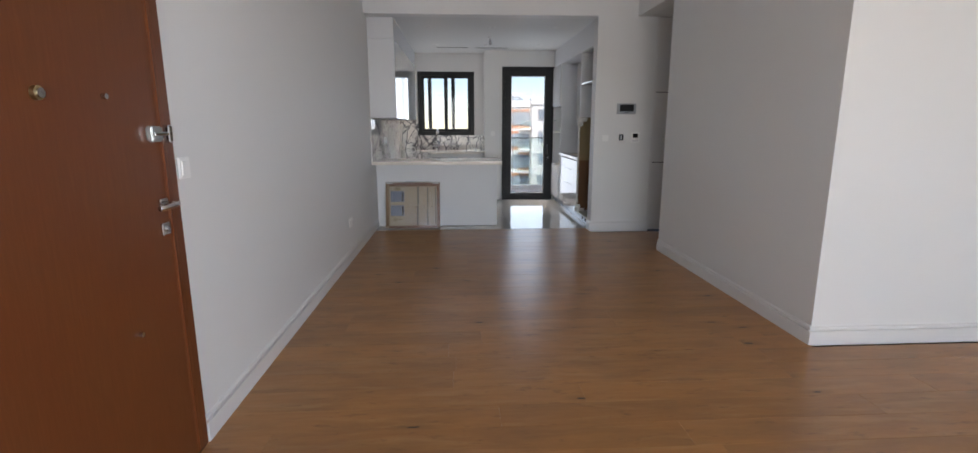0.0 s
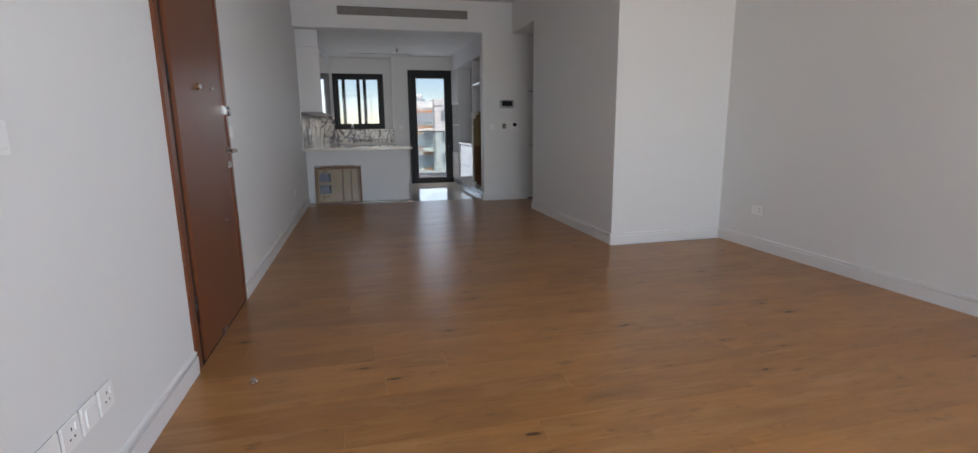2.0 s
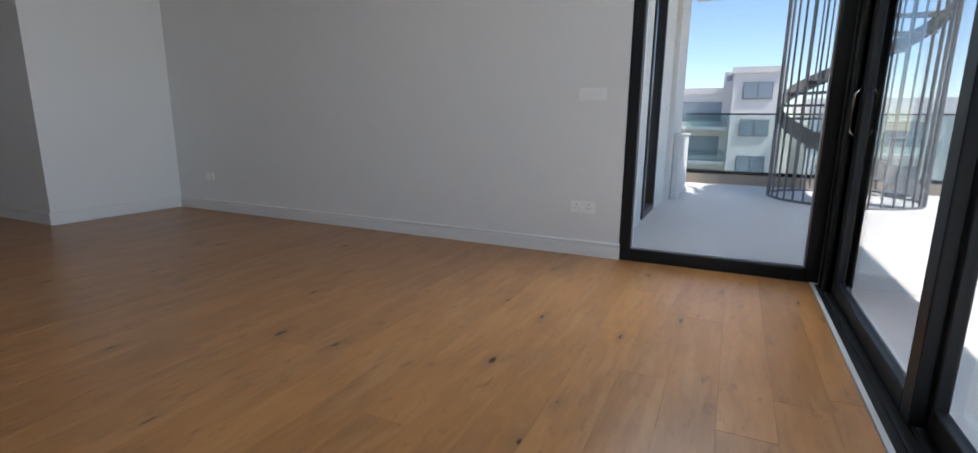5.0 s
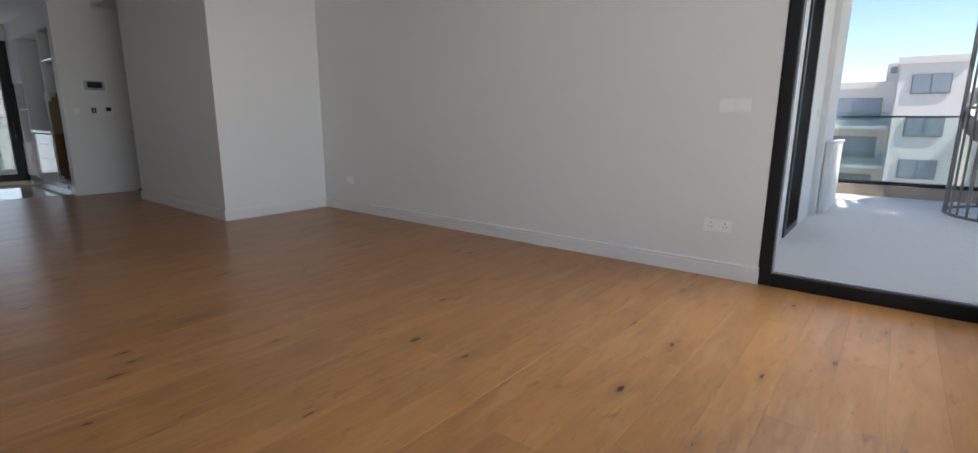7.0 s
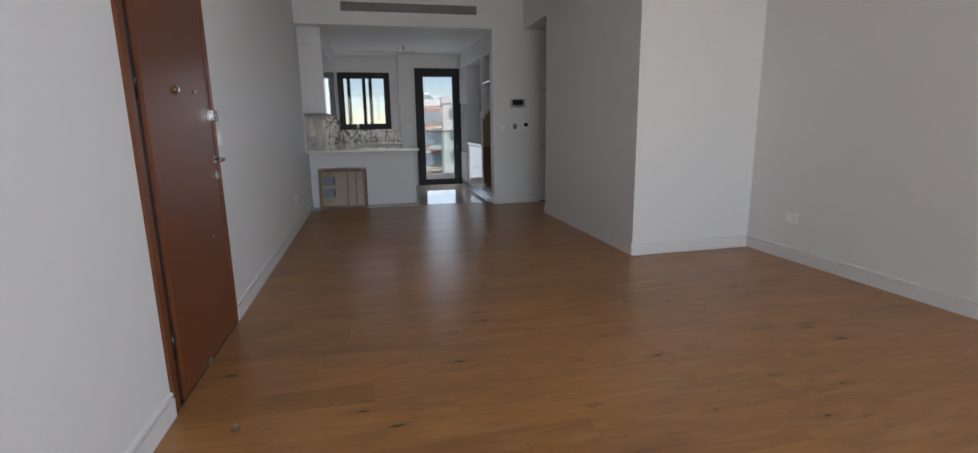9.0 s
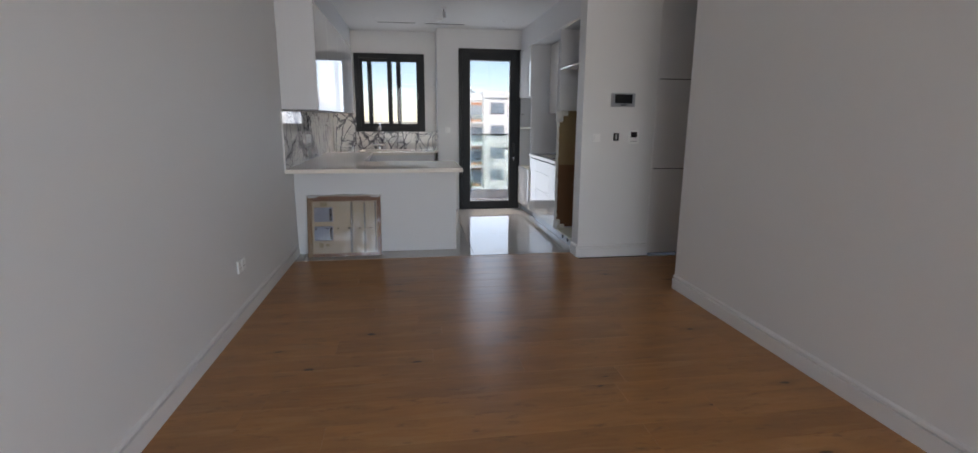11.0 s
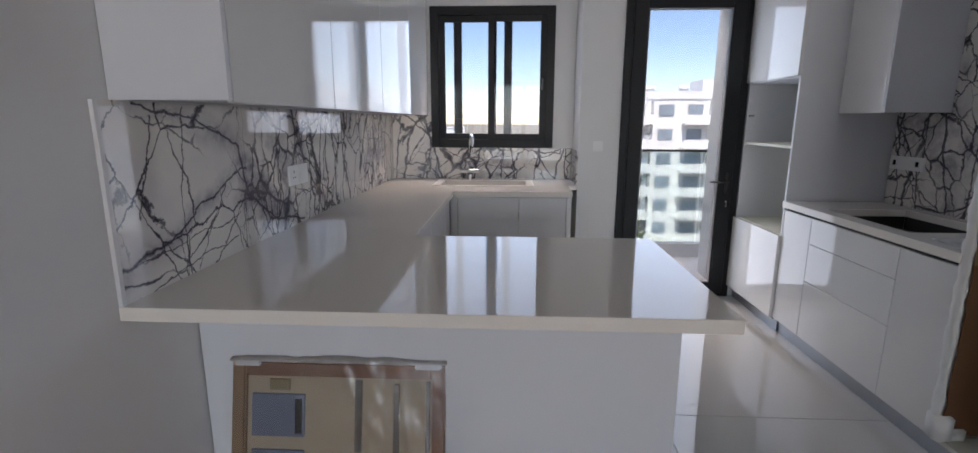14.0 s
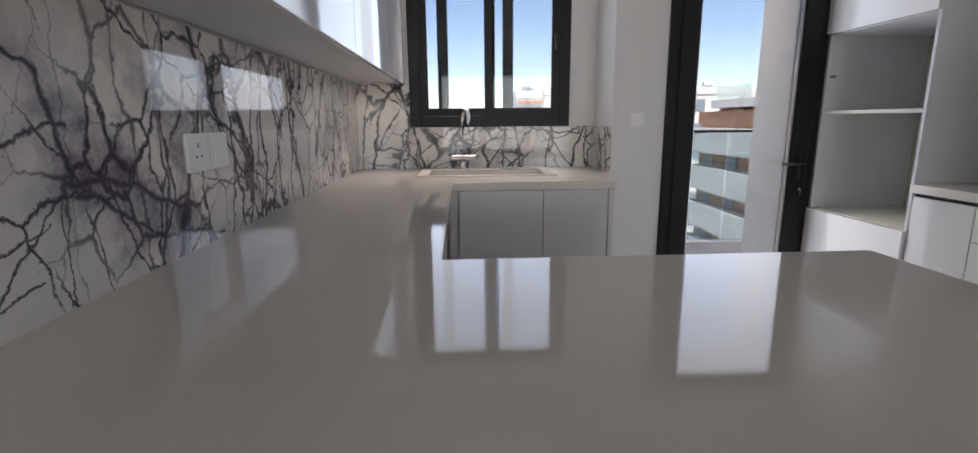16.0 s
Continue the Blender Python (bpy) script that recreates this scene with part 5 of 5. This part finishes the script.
sd = thing("smoke_detector", "small white round detector on the kitchen ceiling", "smoke detector", (0.46, 8.85, ZK))
part("housing", tube(bmesh.new(), (0.46, 8.85, ZK), (0.46, 8.85, ZK - 0.035), 0.05, 24, 0.035), PLASTIC, sd)
for x0, x1 in ((-0.36, 0.18), (0.28, 0.86)):
    v = thing("ceiling_vent", "narrow slot vent in the kitchen ceiling", "vent", ((x0 + x1) / 2, 9.22, ZK), "ceiling slot vents")
    part("frame", block(x0, x1, 9.19, 9.25, ZK - 0.004, ZK - 0.0005, 0.001), PLASTIC, v)
    for k in range(2):
        # dark strips drawn as the shade inside the slots
        part("slot", block(x0 + 0.01, x1 - 0.01, 9.20 + 0.024 * k, 9.214 + 0.024 * k, ZK - 0.0055, ZK - 0.0035), GAP_SHADE, v)

# ---------------------------------------------------------------- balconies
nb = structure("balcony_floor", block(-1.6, 4.5, YW + 0.26, 11.15, -0.25, -0.05), TERRACE, "pale tiled kitchen balcony floor", "balcony")
structure("balcony_kerb", block(-1.6, 4.5, 10.94, 11.06, -0.05, 0.10), RENDER_WHITE, "low kerb under the glass rail", "kerb")
structure("balcony_threshold", block(BX0, BX1, YD + 0.09, YW + 0.26, -0.10, -0.002), TERRACE, "pale stone door sill", "sill")
nr = thing("glass_railing", "clear glass balcony railing with a thin dark top rail", "railing", (1.4, 11.0, 0.1))
for a, b in ((-1.6, 0.35), (0.37, 1.95), (1.97, 4.5)):
    pane("pane", block(a, b, 10.995, 11.005, 0.10, 1.09), nr, RAIL_GLASS)
part("top_rail", block(-1.6, 4.5, 10.985, 11.015, 1.09, 1.112, 0.003), ALU, nr)
structure("balcony_divider", block(2.72, 2.84, YW + 0.26, 11.0, -0.05, ZC), RENDER_WHITE, "white rendered balcony side wall", "wall")
# stiles of the shutter behind the kitchen window
for x in (-0.575, -0.135):
    p = thing("shutter_stile", "slim grey aluminium shutter stile behind the kitchen window", "window shutter", (x, 10.13, WZ0), "kitchen shutter stiles")
    part("stile", block(x, x + 0.065, YW + 0.13, YW + 0.16, WZ0 + 0.001, WZ1 - 0.001, 0.003), SHUTTER, p)
    part("seal", block(x + 0.065, x + 0.071, YW + 0.135, YW + 0.155, WZ0 + 0.002, WZ1 - 0.002), BLACK, p)

structure("terrace_floor", cells([-3.5, XR + 0.12, 9.95], [-7.2, YS - 0.22, -1.9], lambda u, v: v < YS - 0.22 or u > XR + 0.12, -0.30, -0.03, "z"), TERRACE, "pale smooth terrace paving", "terrace")
# added, unseen slab sized to set the terrace's shadow edge and sun patch
structure("terrace_shade_roof", cells([-3.5, XR + 0.2, 7.42, 9.38, 9.95], [-5.9, -5.1, YS - 0.22, -1.9], lambda u, v: (v < YS - 0.22 or u > XR + 0.2) and not (7.42 < u < 9.38 and -5.1 < v < YS), 3.12, 3.4, "z"), RENDER_WHITE, "unseen white roof slab added to shade the terrace, with a stair opening", "roof")
tw = structure("terrace_wall", cells([XR + 0.2, 5.20, 6.02, 8.10], [-0.05, 0.0, 2.45, 3.12], lambda u, v: not (5.20 < u < 6.02 and 0 < v < 2.45), -1.9, -1.7, "y"), RENDER_WHITE, "white rendered terrace wall with a dark glazed door", "wall")
# unseen backing, its colour standing in for the dark room behind the door
structure("dark_room_backing", block(XR + 0.2, 7.62, -1.35, -1.25, -0.05, 3.12), GAP_SHADE, "added back wall behind the terrace door, room shade in its colour", "wall")
td = thing("window_3", "dark-framed glazed terrace door of the next room", "door", (5.6, -1.9, 0), kind="structure")
part("door_frame", frame_bars(bmesh.new(), "y", -1.92, -1.82, 5.20, 6.02, 0.0, 2.45, 0.07, 0.004), ALU, td)
part("pane", block(5.27, 5.95, -1.872, -1.866, 0.07, 2.38), mat("dark_tinted_glass", (0.02, 0.024, 0.03), 0.04, var=0.1, scale=2), td, "dark reflecting glass")
structure("terrace_column", block(7.05, 8.10, -1.97, -1.9, -0.03, 3.12, 0.004), RENDER_WHITE, "white rendered wall pier on the terrace", "wall")
sc = thing("service_cabinet", "white low meter cabinet on the terrace", "cabinet", (7.3, -2.1, 0))
part("body", block(7.20, 8.55, -2.06, -1.98, -0.03, 0.83, 0.004), RENDER_WHITE, sc)
part("lid", block(7.18, 8.57, -2.08, -1.975, 0.83, 0.86, 0.004), MATTE_WHITE, sc)
plate("light_switch", "white outdoor switch on the terrace wall", "light switch", (6.75, -1.9, 1.2), (0, -1), 0.08, 0.09, "r")
structure("terrace_kerb", cells([-3.5, 9.60, 9.80], [-7.1, -6.95, -1.9], lambda u, v: v < -6.95 or u > 9.60, -0.03, 0.14, "z"), mat("tan_stone_kerb", (0.36, 0.30, 0.24), 0.7, var=0.1, scale=6), "low tan stone kerb of the terrace", "kerb")
gr = thing("glass_railing", "clear glass terrace railing with a thin dark top rail", "railing", (9.7, -4, 0.14))
for a, b in ((-1.9, -3.55), (-3.57, -5.25), (-5.27, -6.95)):
    pane("pane", block(9.695, 9.705, b, a, 0.14, 1.17), gr, RAIL_GLASS)
for i in range(7):
    pane("pane", block(-3.4 + 1.86 * i, -3.4 + 1.86 * i + 1.84, -7.03, -7.02, 0.14, 1.17), gr, RAIL_GLASS)
part("top_rail", block(9.68, 9.72, -7.0, -1.9, 1.17, 1.195, 0.003), ALU, gr)
part("top_rail", block(-3.5, 9.68, -7.045, -7.005, 1.17, 1.195, 0.003), ALU, gr)
part("bottom_channel", block(9.66, 9.74, -7.0, -1.9, 0.13, 0.20, 0.003), ALU, gr)
part("bottom_channel", block(-3.5, 9.66, -7.06, -6.99, 0.13, 0.20, 0.003), ALU, gr)


def spiral_stair(cx, cy, r, height):
    s = thing("spiral_staircase", "grey steel spiral staircase inside a cage of slim bars", "staircase", (cx, cy, -0.03))
    part("centre_column", tube(bmesh.new(), (cx, cy, -0.03), (cx, cy, height), 0.05, 20), STEEL_PAINT, s)
    n = 40
    for k in range(n):
        a = 2 * math.pi * k / n
        x, y = cx + r * math.cos(a), cy + r * math.sin(a)
        part("bar", tube(bmesh.new(), (x, y, -0.03), (x, y, height), 0.013, 8), STEEL_PAINT, s)
    part("base_ring", sweep(bmesh.new(), [(cx + r * math.cos(2 * math.pi * k / 48), cy + r * math.sin(2 * math.pi * k / 48), -0.015) for k in range(49)], 0.018, 6), STEEL_PAINT, s)
    # the stair rises clockwise seen from above, by 0.19 m a tread
    steps, turn, start = 17, radians(26), radians(-118)
    bm = bmesh.new()
    prev = None
    for k in range(steps * 4 + 1):
        a = start - turn * k / 4
        z = 0.05 + 0.19 * k / 4
        ring = [bm.verts.new((cx + rr * math.cos(a), cy + rr * math.sin(a), z + dz)) for rr, dz in ((r - 0.02, -0.05), (r - 0.008, -0.05), (r - 0.008, 0.17), (r - 0.02, 0.17))]
        if prev:
            for q in range(4):
                bm.faces.new((prev[q], prev[(q + 1) % 4], ring[(q + 1) % 4], ring[q]))
        prev = ring
    bmesh.ops.recalc_face_normals(bm, faces=bm.faces)
    part("stringer", bm, STEEL_PAINT, s)
    for k in range(steps):
        a0, a1 = start - turn * k, start - turn * (k + 1)
        z = 0.16 + 0.19 * k
        bm = bmesh.new()
        pts = [(0.05, a0), (r - 0.02, a0), (r - 0.02, (a0 + a1) / 2), (r - 0.02, a1), (0.05, a1)]
        lo = [bm.verts.new((cx + q * math.cos(a), cy + q * math.sin(a), z - 0.03)) for q, a in pts]
        hi = [bm.verts.new((cx + q * math.cos(a), cy + q * math.sin(a), z)) for q, a in pts]
        bm.faces.new(lo)
        bm.faces.new(hi[::-1])
        for q in range(5):
            bm.faces.new((lo[q], hi[q], hi[(q + 1) % 5], lo[(q + 1) % 5]))
        bmesh.ops.recalc_face_normals(bm, faces=bm.faces)
        part("tread", bm, STEEL_PAINT, s)
    return s


spiral_stair(8.40, -4.17, 0.93, 3.9)

# ---------------------------------------------------------------- the town
ZG = -17.0
WIN_DARK = mat("far_window_glass", (0.26, 0.31, 0.36), 0.2, var=0.3, scale=0.3)
WIN_FRAME = mat("far_window_frame", (0.22, 0.22, 0.23), 0.5, var=0.1, scale=2)
FACADE_WHITE = mat("far_white_render", (0.80, 0.79, 0.77), 0.85, var=0.05, scale=0.2)
FACADE_GREY = mat("far_grey_render", (0.48, 0.46, 0.44), 0.85, var=0.05, scale=0.2)
FACADE_TERRA = mat("far_terracotta_render", (0.52, 0.21, 0.10), 0.85, var=0.08, scale=0.3)
FACADE_TAN = mat("far_tan_cladding", (0.42, 0.24, 0.15), 0.8, var=0.12, scale=0.6)
FACADE_PINK = mat("far_pinkish_render", (0.76, 0.72, 0.69), 0.85, var=0.05, scale=0.2)
TOWN = mat("dry_town_ground", (0.30, 0.27, 0.22), 0.95, var=0.25, scale=0.05)
LEAF = mat("dusty_foliage", (0.07, 0.09, 0.035), 0.8, var=0.3, scale=1.5)

gb = bmesh.new()
box(gb, -3000, 3000, -3000, 3000, ZG - 1, ZG)
structure("ground", gb, TOWN, "dry built-up ground far below", "ground")


def apartment(label, x0, x1, y0, y1, z1, face, storeys, cols, wall_mat, h=3.0, balconies=(), band=None, win=(1.5, 1.3), roof_box=None, rail=False, accents=None, par=0.9, band_at=(0.1, 1.25), drop=0.0):
    """A flat-roofed block. face: the side ('-y' or '-x') on which its windows show. Balconies: the columns that carry one."""
    d = thing("apartment_building", label, "building", ((x0 + x1) / 2, (y0 + y1) / 2, ZG))
    part("wall", block(x0, x1, y0, y1, ZG, z1), wall_mat, d)
    part("parapet", cells([x0 - 0.15, x0 + 0.15, x1 - 0.15, x1 + 0.15], [y0 - 0.15, y0 + 0.15, y1 - 0.15, y1 + 0.15], lambda u, v: not (x0 + 0.15 < u < x1 - 0.15 and y0 + 0.15 < v < y1 - 0.15), z1, z1 + par, "z"), wall_mat, d)
    if roof_box:
        part("roof_room", block(*roof_box, z1, z1 + 2.6), wall_mat, d)
    lo, hi = (x0, x1) if face == "-y" else (y0, y1)
    w0 = y0 if face == "-y" else x0
    pitch = (hi - lo) / cols

    def slab(u0, u1, a, b, za, zb):
        return block(u0, u1, w0 + a, w0 + b, za, zb) if face == "-y" else block(w0 + a, w0 + b, u0, u1, za, zb)

    for s in range(storeys):
        zt = z1 - 0.2 - h * s
        if band:
            part("floor_band", slab(lo - 0.1, hi + 0.1, -0.9, 0.02, zt - h + band_at[0], zt - h + band_at[1]), band, d)
        for c in range(cols):
            u = lo + pitch * (c + 0.5)
            if accents and (s + c) % 3 != 2:
                part("facade_panel", slab(u - pitch * 0.47, u + pitch * 0.47, -0.05, 0.02, zt - h + 0.25, zt - 0.1), accents, d)
            ww, wh = win
            f = part("window", slab(u - ww / 2 - 0.08, u + ww / 2 + 0.08, -0.08, 0.05, zt - drop - 0.55 - wh - 0.08, zt - drop - 0.55 + 0.08), WIN_FRAME, d)
            part("pane", slab(u - ww / 2, u - 0.04, -0.11, -0.07, zt - drop - 0.55 - wh, zt - drop - 0.55), WIN_DARK, f)
            part("pane", slab(u + 0.04, u + ww / 2, -0.11, -0.07, zt - drop - 0.55 - wh, zt - drop - 0.55), WIN_DARK, f)
            if c in balconies:
                b = part("balcony", slab(u - pitch * 0.46, u + pitch * 0.46, -1.5, 0.0, zt - h + 0.05, zt - h + 0.3), FACADE_WHITE, d)
                part("balcony_rail", slab(u - pitch * 0.46, u + pitch * 0.46, -1.5, -1.44, zt - h + 0.3, zt - h + 1.25), FACADE_WHITE if not rail else RAIL_GLASS, b)
                part("side_wall", slab(u + pitch * 0.46, u + pitch * 0.5, -1.5, 0.0, zt - h + 0.05, zt + 0.05), wall_mat, b)
    return d


def rooftop_tank(x, y, z):
    t = thing("water_tank", "white cylindrical roof water tank with a solar panel", "water tank", (x, y, z), "roof water tanks")
    part("tank", tube(bmesh.new(), (x - 0.6, y, z + 1.5), (x + 0.6, y, z + 1.5), 0.35, 14), FACADE_WHITE, t)
    for dx in (-0.5, 0.5):
        part("leg", block(x + dx - 0.04, x + dx + 0.04, y - 0.04, y + 0.04, z, z + 1.2), WIN_FRAME, t)
    part("solar_panel", block(x - 0.9, x + 0.9, y - 1.5, y - 1.4, z, z + 1.1), WIN_DARK, t)


apartment("far white apartment block with rows of balconies and windows", 10.2, 39.0, 72, 84, 4.2, "-y", 7, 8, FACADE_WHITE, 3.0, (1, 3, 4, 6), win=(1.7, 1.3), roof_box=(24.5, 30.5, 75, 80))
apartment("far terracotta and white apartment block with balconies", 6.9, 10.1, 73.5, 84, 3.9, "-y", 7, 2, FACADE_WHITE, 3.0, (1,), win=(1.6, 1.7), accents=FACADE_TERRA, rail=True)
apartment("terracotta-faced apartment block with white floor bands", 17.6, 28.0, 22.0, 44.5, 0.75, "-x", 5, 7, FACADE_TAN, 2.7, band=FACADE_WHITE, win=(1.3, 1.5), band_at=(0.97, 2.67), drop=1.15)
pr = thing("penthouse", "set-back penthouse storeys with white eaves and glass roof rails", "building", (20, 33, 0.75))
part("wall", block(18.4, 27.0, 23.0, 43.5, 0.55, 1.9), FACADE_TAN, pr)
part("eaves", block(17.3, 28.4, 21.6, 42.6, 1.9, 2.4), FACADE_WHITE, pr)
part("upper_wall", block(18.0, 27.0, 23.0, 38.0, 2.4, 3.85), FACADE_WHITE, pr)
pane("glass_rail", block(18.02, 18.06, 23.0, 38.0, 3.85, 4.7), pr, RAIL_GLASS)
pane("glass_rail", block(17.5, 17.54, 38.0, 42.4, 2.4, 3.3), pr, RAIL_GLASS)
for k in range(6):
    w = part("window", block(18.34, 18.42, 24.6 + 3.1 * k, 25.9 + 3.1 * k, 0.58, 1.86), WIN_FRAME, pr)
    part("pane", block(18.31, 18.35, 24.7 + 3.1 * k, 25.8 + 3.1 * k, 0.62, 1.80), WIN_DARK, w)
apartment("pale neighbouring apartment block with recessed windows", 44.0, 56.0, -5.6, -2.2, 4.85, "-x", 6, 1, FACADE_PINK, 2.75, win=(1.85, 1.1), par=0.45)
apartment("grey lower neighbouring block with glazed balconies", 46.5, 56.0, -2.2, 2.6, 3.5, "-x", 6, 1, FACADE_PINK, 2.75, (0,), win=(3.2, 1.4), rail=True, par=0.45)
tr = thing("roof_room", "pale stair head room on the neighbouring roof", "building", (48, -1.8, 3.5))
part("wall", block(46.8, 49.5, -2.19, -1.45, 3.5, 5.2), FACADE_PINK, tr)
part("window", block(46.76, 46.82, -2.05, -1.65, 4.5, 4.95), WIN_DARK, tr)
apartment("pale apartment block beyond the terrace", 43.0, 56.0, -22.0, -7.4, 2.0, "-x", 6, 4, FACADE_WHITE, 2.9, (0, 2), win=(2.0, 1.5), rail=True)
apartment("long pale apartment block across the street", 20.0, 40.0, -62, -50, 1.0, "-x", 5, 3, FACADE_WHITE, 3.0, (1,))
rnd = random.Random(4)
for i in range(46):
    a = radians(rnd.uniform(-62, 62))
    dist = rnd.uniform(120, 420)
    x, y = dist * math.sin(a), dist * math.cos(a)
    w, dp = rnd.uniform(9, 22), rnd.uniform(9, 16)
    top = rnd.uniform(-11, -1.5)
    b = thing("distant_house", "pale distant flat-roofed town building", "building", (x, y, ZG), "distant town buildings")
    part("wall", block(x, x + w, y, y + dp, ZG, top), (FACADE_WHITE, FACADE_GREY, FACADE_TAN)[i % 3 if i % 2 else 0], b)
    for s in range(int((top - ZG) / 3.2)):
        part("window_band", block(x + 0.8, x + w - 0.8, y - 0.06, y + 0.01, top - 2.2 - 3.2 * s, top - 1.0 - 3.2 * s), WIN_DARK, b)
for x, y in ((18, 76), (22, 75), (33, 76), (8.6, 78)):
    rooftop_tank(x, y, 4.2 if y < 80 else 5.4)


def tree(x, y, z, h, seed):
    t = thing("tree", "dusty green street tree with a ragged crown", "tree", (x, y, z), "street trees")
    r = random.Random(seed)
    bm = bmesh.new()
    tube(bm, (x, y, z), (x, y, z + h * 0.5), 0.18, 8, 0.10)
    for k in range(5):
        a = 2 * math.pi * k / 5 + r.random()
        tube(bm, (x, y, z + h * 0.4), (x + math.cos(a) * h * 0.25, y + math.sin(a) * h * 0.25, z + h * 0.75), 0.07, 6, 0.03)
    part("trunk", bm, FACADE_TAN, t)
    bm = bmesh.new()
    for k in range(420):
        v = Vector((r.gauss(0, 1), r.gauss(0, 1), r.gauss(0, 0.8)))
        v = v.normalized() * (r.random() ** 0.4) * h * 0.36
        c = Vector((x, y, z + h * 0.72)) + v
        q = Euler((r.uniform(0, 6), r.uniform(0, 6), r.uniform(0, 6))).to_matrix()
        s = r.uniform(0.15, 0.4)
        bm.faces.new([bm.verts.new(c + q @ Vector(p) * s) for p in ((-1, -0.6, 0), (1, -0.6, 0), (0.8, 0.6, 0.2), (-0.8, 0.6, 0.2))])
    part("crown", bm, LEAF, t)


for i, (x, y) in enumerate(((9.5, 66), (11.5, 60), (8.2, 74), (12.5, 69))):
    tree(x, y, ZG, 7 + i % 3, i)

# ---------------------------------------------------------------- kitchen tiles
kf = structure("kitchen_floor", block(XL, XK, YTILE + 0.001, YD, -0.012, -0.0035), GROUT, "grey grout bed of the kitchen tiles", "floor")
def chamfered(x0, x1, y0, y1, z0, z1, c, tilt=0.0):
    bm = bmesh.new()
    rings = [[bm.verts.new(p) for p in ((x0 + i, y0 + i, z - (tilt if z > z0 else 0)), (x1 - i, y0 + i, z - (tilt if z > z0 else 0)), (x1 - i, y1 - i, z), (x0 + i, y1 - i, z))] for i, z in ((0, z0), (0, z1 - c), (c, z1))]
    for a, b in zip(rings, rings[1:]):
        for k in range(4):
            bm.faces.new((a[k], a[(k + 1) % 4], b[(k + 1) % 4], b[k]))
    bm.faces.new(rings[-1])
    return bm


for a, b in ((XL, -0.522), (-0.519, 0.678), (0.681, 1.878), (1.881, XK)):
    for c, e in ((YTILE + 0.003, 7.748), (7.751, 8.948), (8.951, YD)):
        part("tile", chamfered(a + 0.0015, b, c, e, -0.010, 0.0, 0.0012), TILE, kf)
structure("floor_trim", block(XL + 0.016, PX0 - 0.016, YTILE - 0.008, YTILE + 0.002, -0.010, 0.002, 0.001), mat("beige_joint", (0.50, 0.45, 0.38), 0.6), "pale beige joint strip between oak and tiles", "trim")

# ---------------------------------------------------------------- oak boards
fl = structure("floor", cells([XL, XR, HALLX], [YS, COLY0, YTILE - 0.009], lambda u, v: u < XR or v > COLY0, -0.013, -0.0125, "z"), SCREED, "oiled oak floor boards with dark knots", "floor")
rnd = random.Random(11)
PITCH, LEN = 0.1855, 1.86
y = -2.392 - PITCH * 4
y = y - PITCH if y > YS else y
while y < YTILE - 0.01:
    y0, y1 = max(y, YS), min(y + PITCH, YTILE - 0.009)
    ym = (y0 + y1) / 2
    right = XR if ym < COLY0 else (COLX if ym < COLY1 - 0.05 else (HALLX if ym < YP else PX0))
    x = XL - rnd.uniform(0.05, LEN * 0.9)
    while x < right:
        x0, x1 = max(x, XL), min(x + LEN, right)
        if x1 - x0 > 0.03 and y1 - y0 > 0.02:
            part("floor_board", chamfered(x0 + 0.0002, x1 - 0.0002, y0 + 0.0002, y1 - 0.0002, -0.012, rnd.uniform(-0.0002, 0.0), 0.0006, rnd.uniform(-0.0005, 0.0006)), OAK, fl)
        x += LEN
    y += PITCH
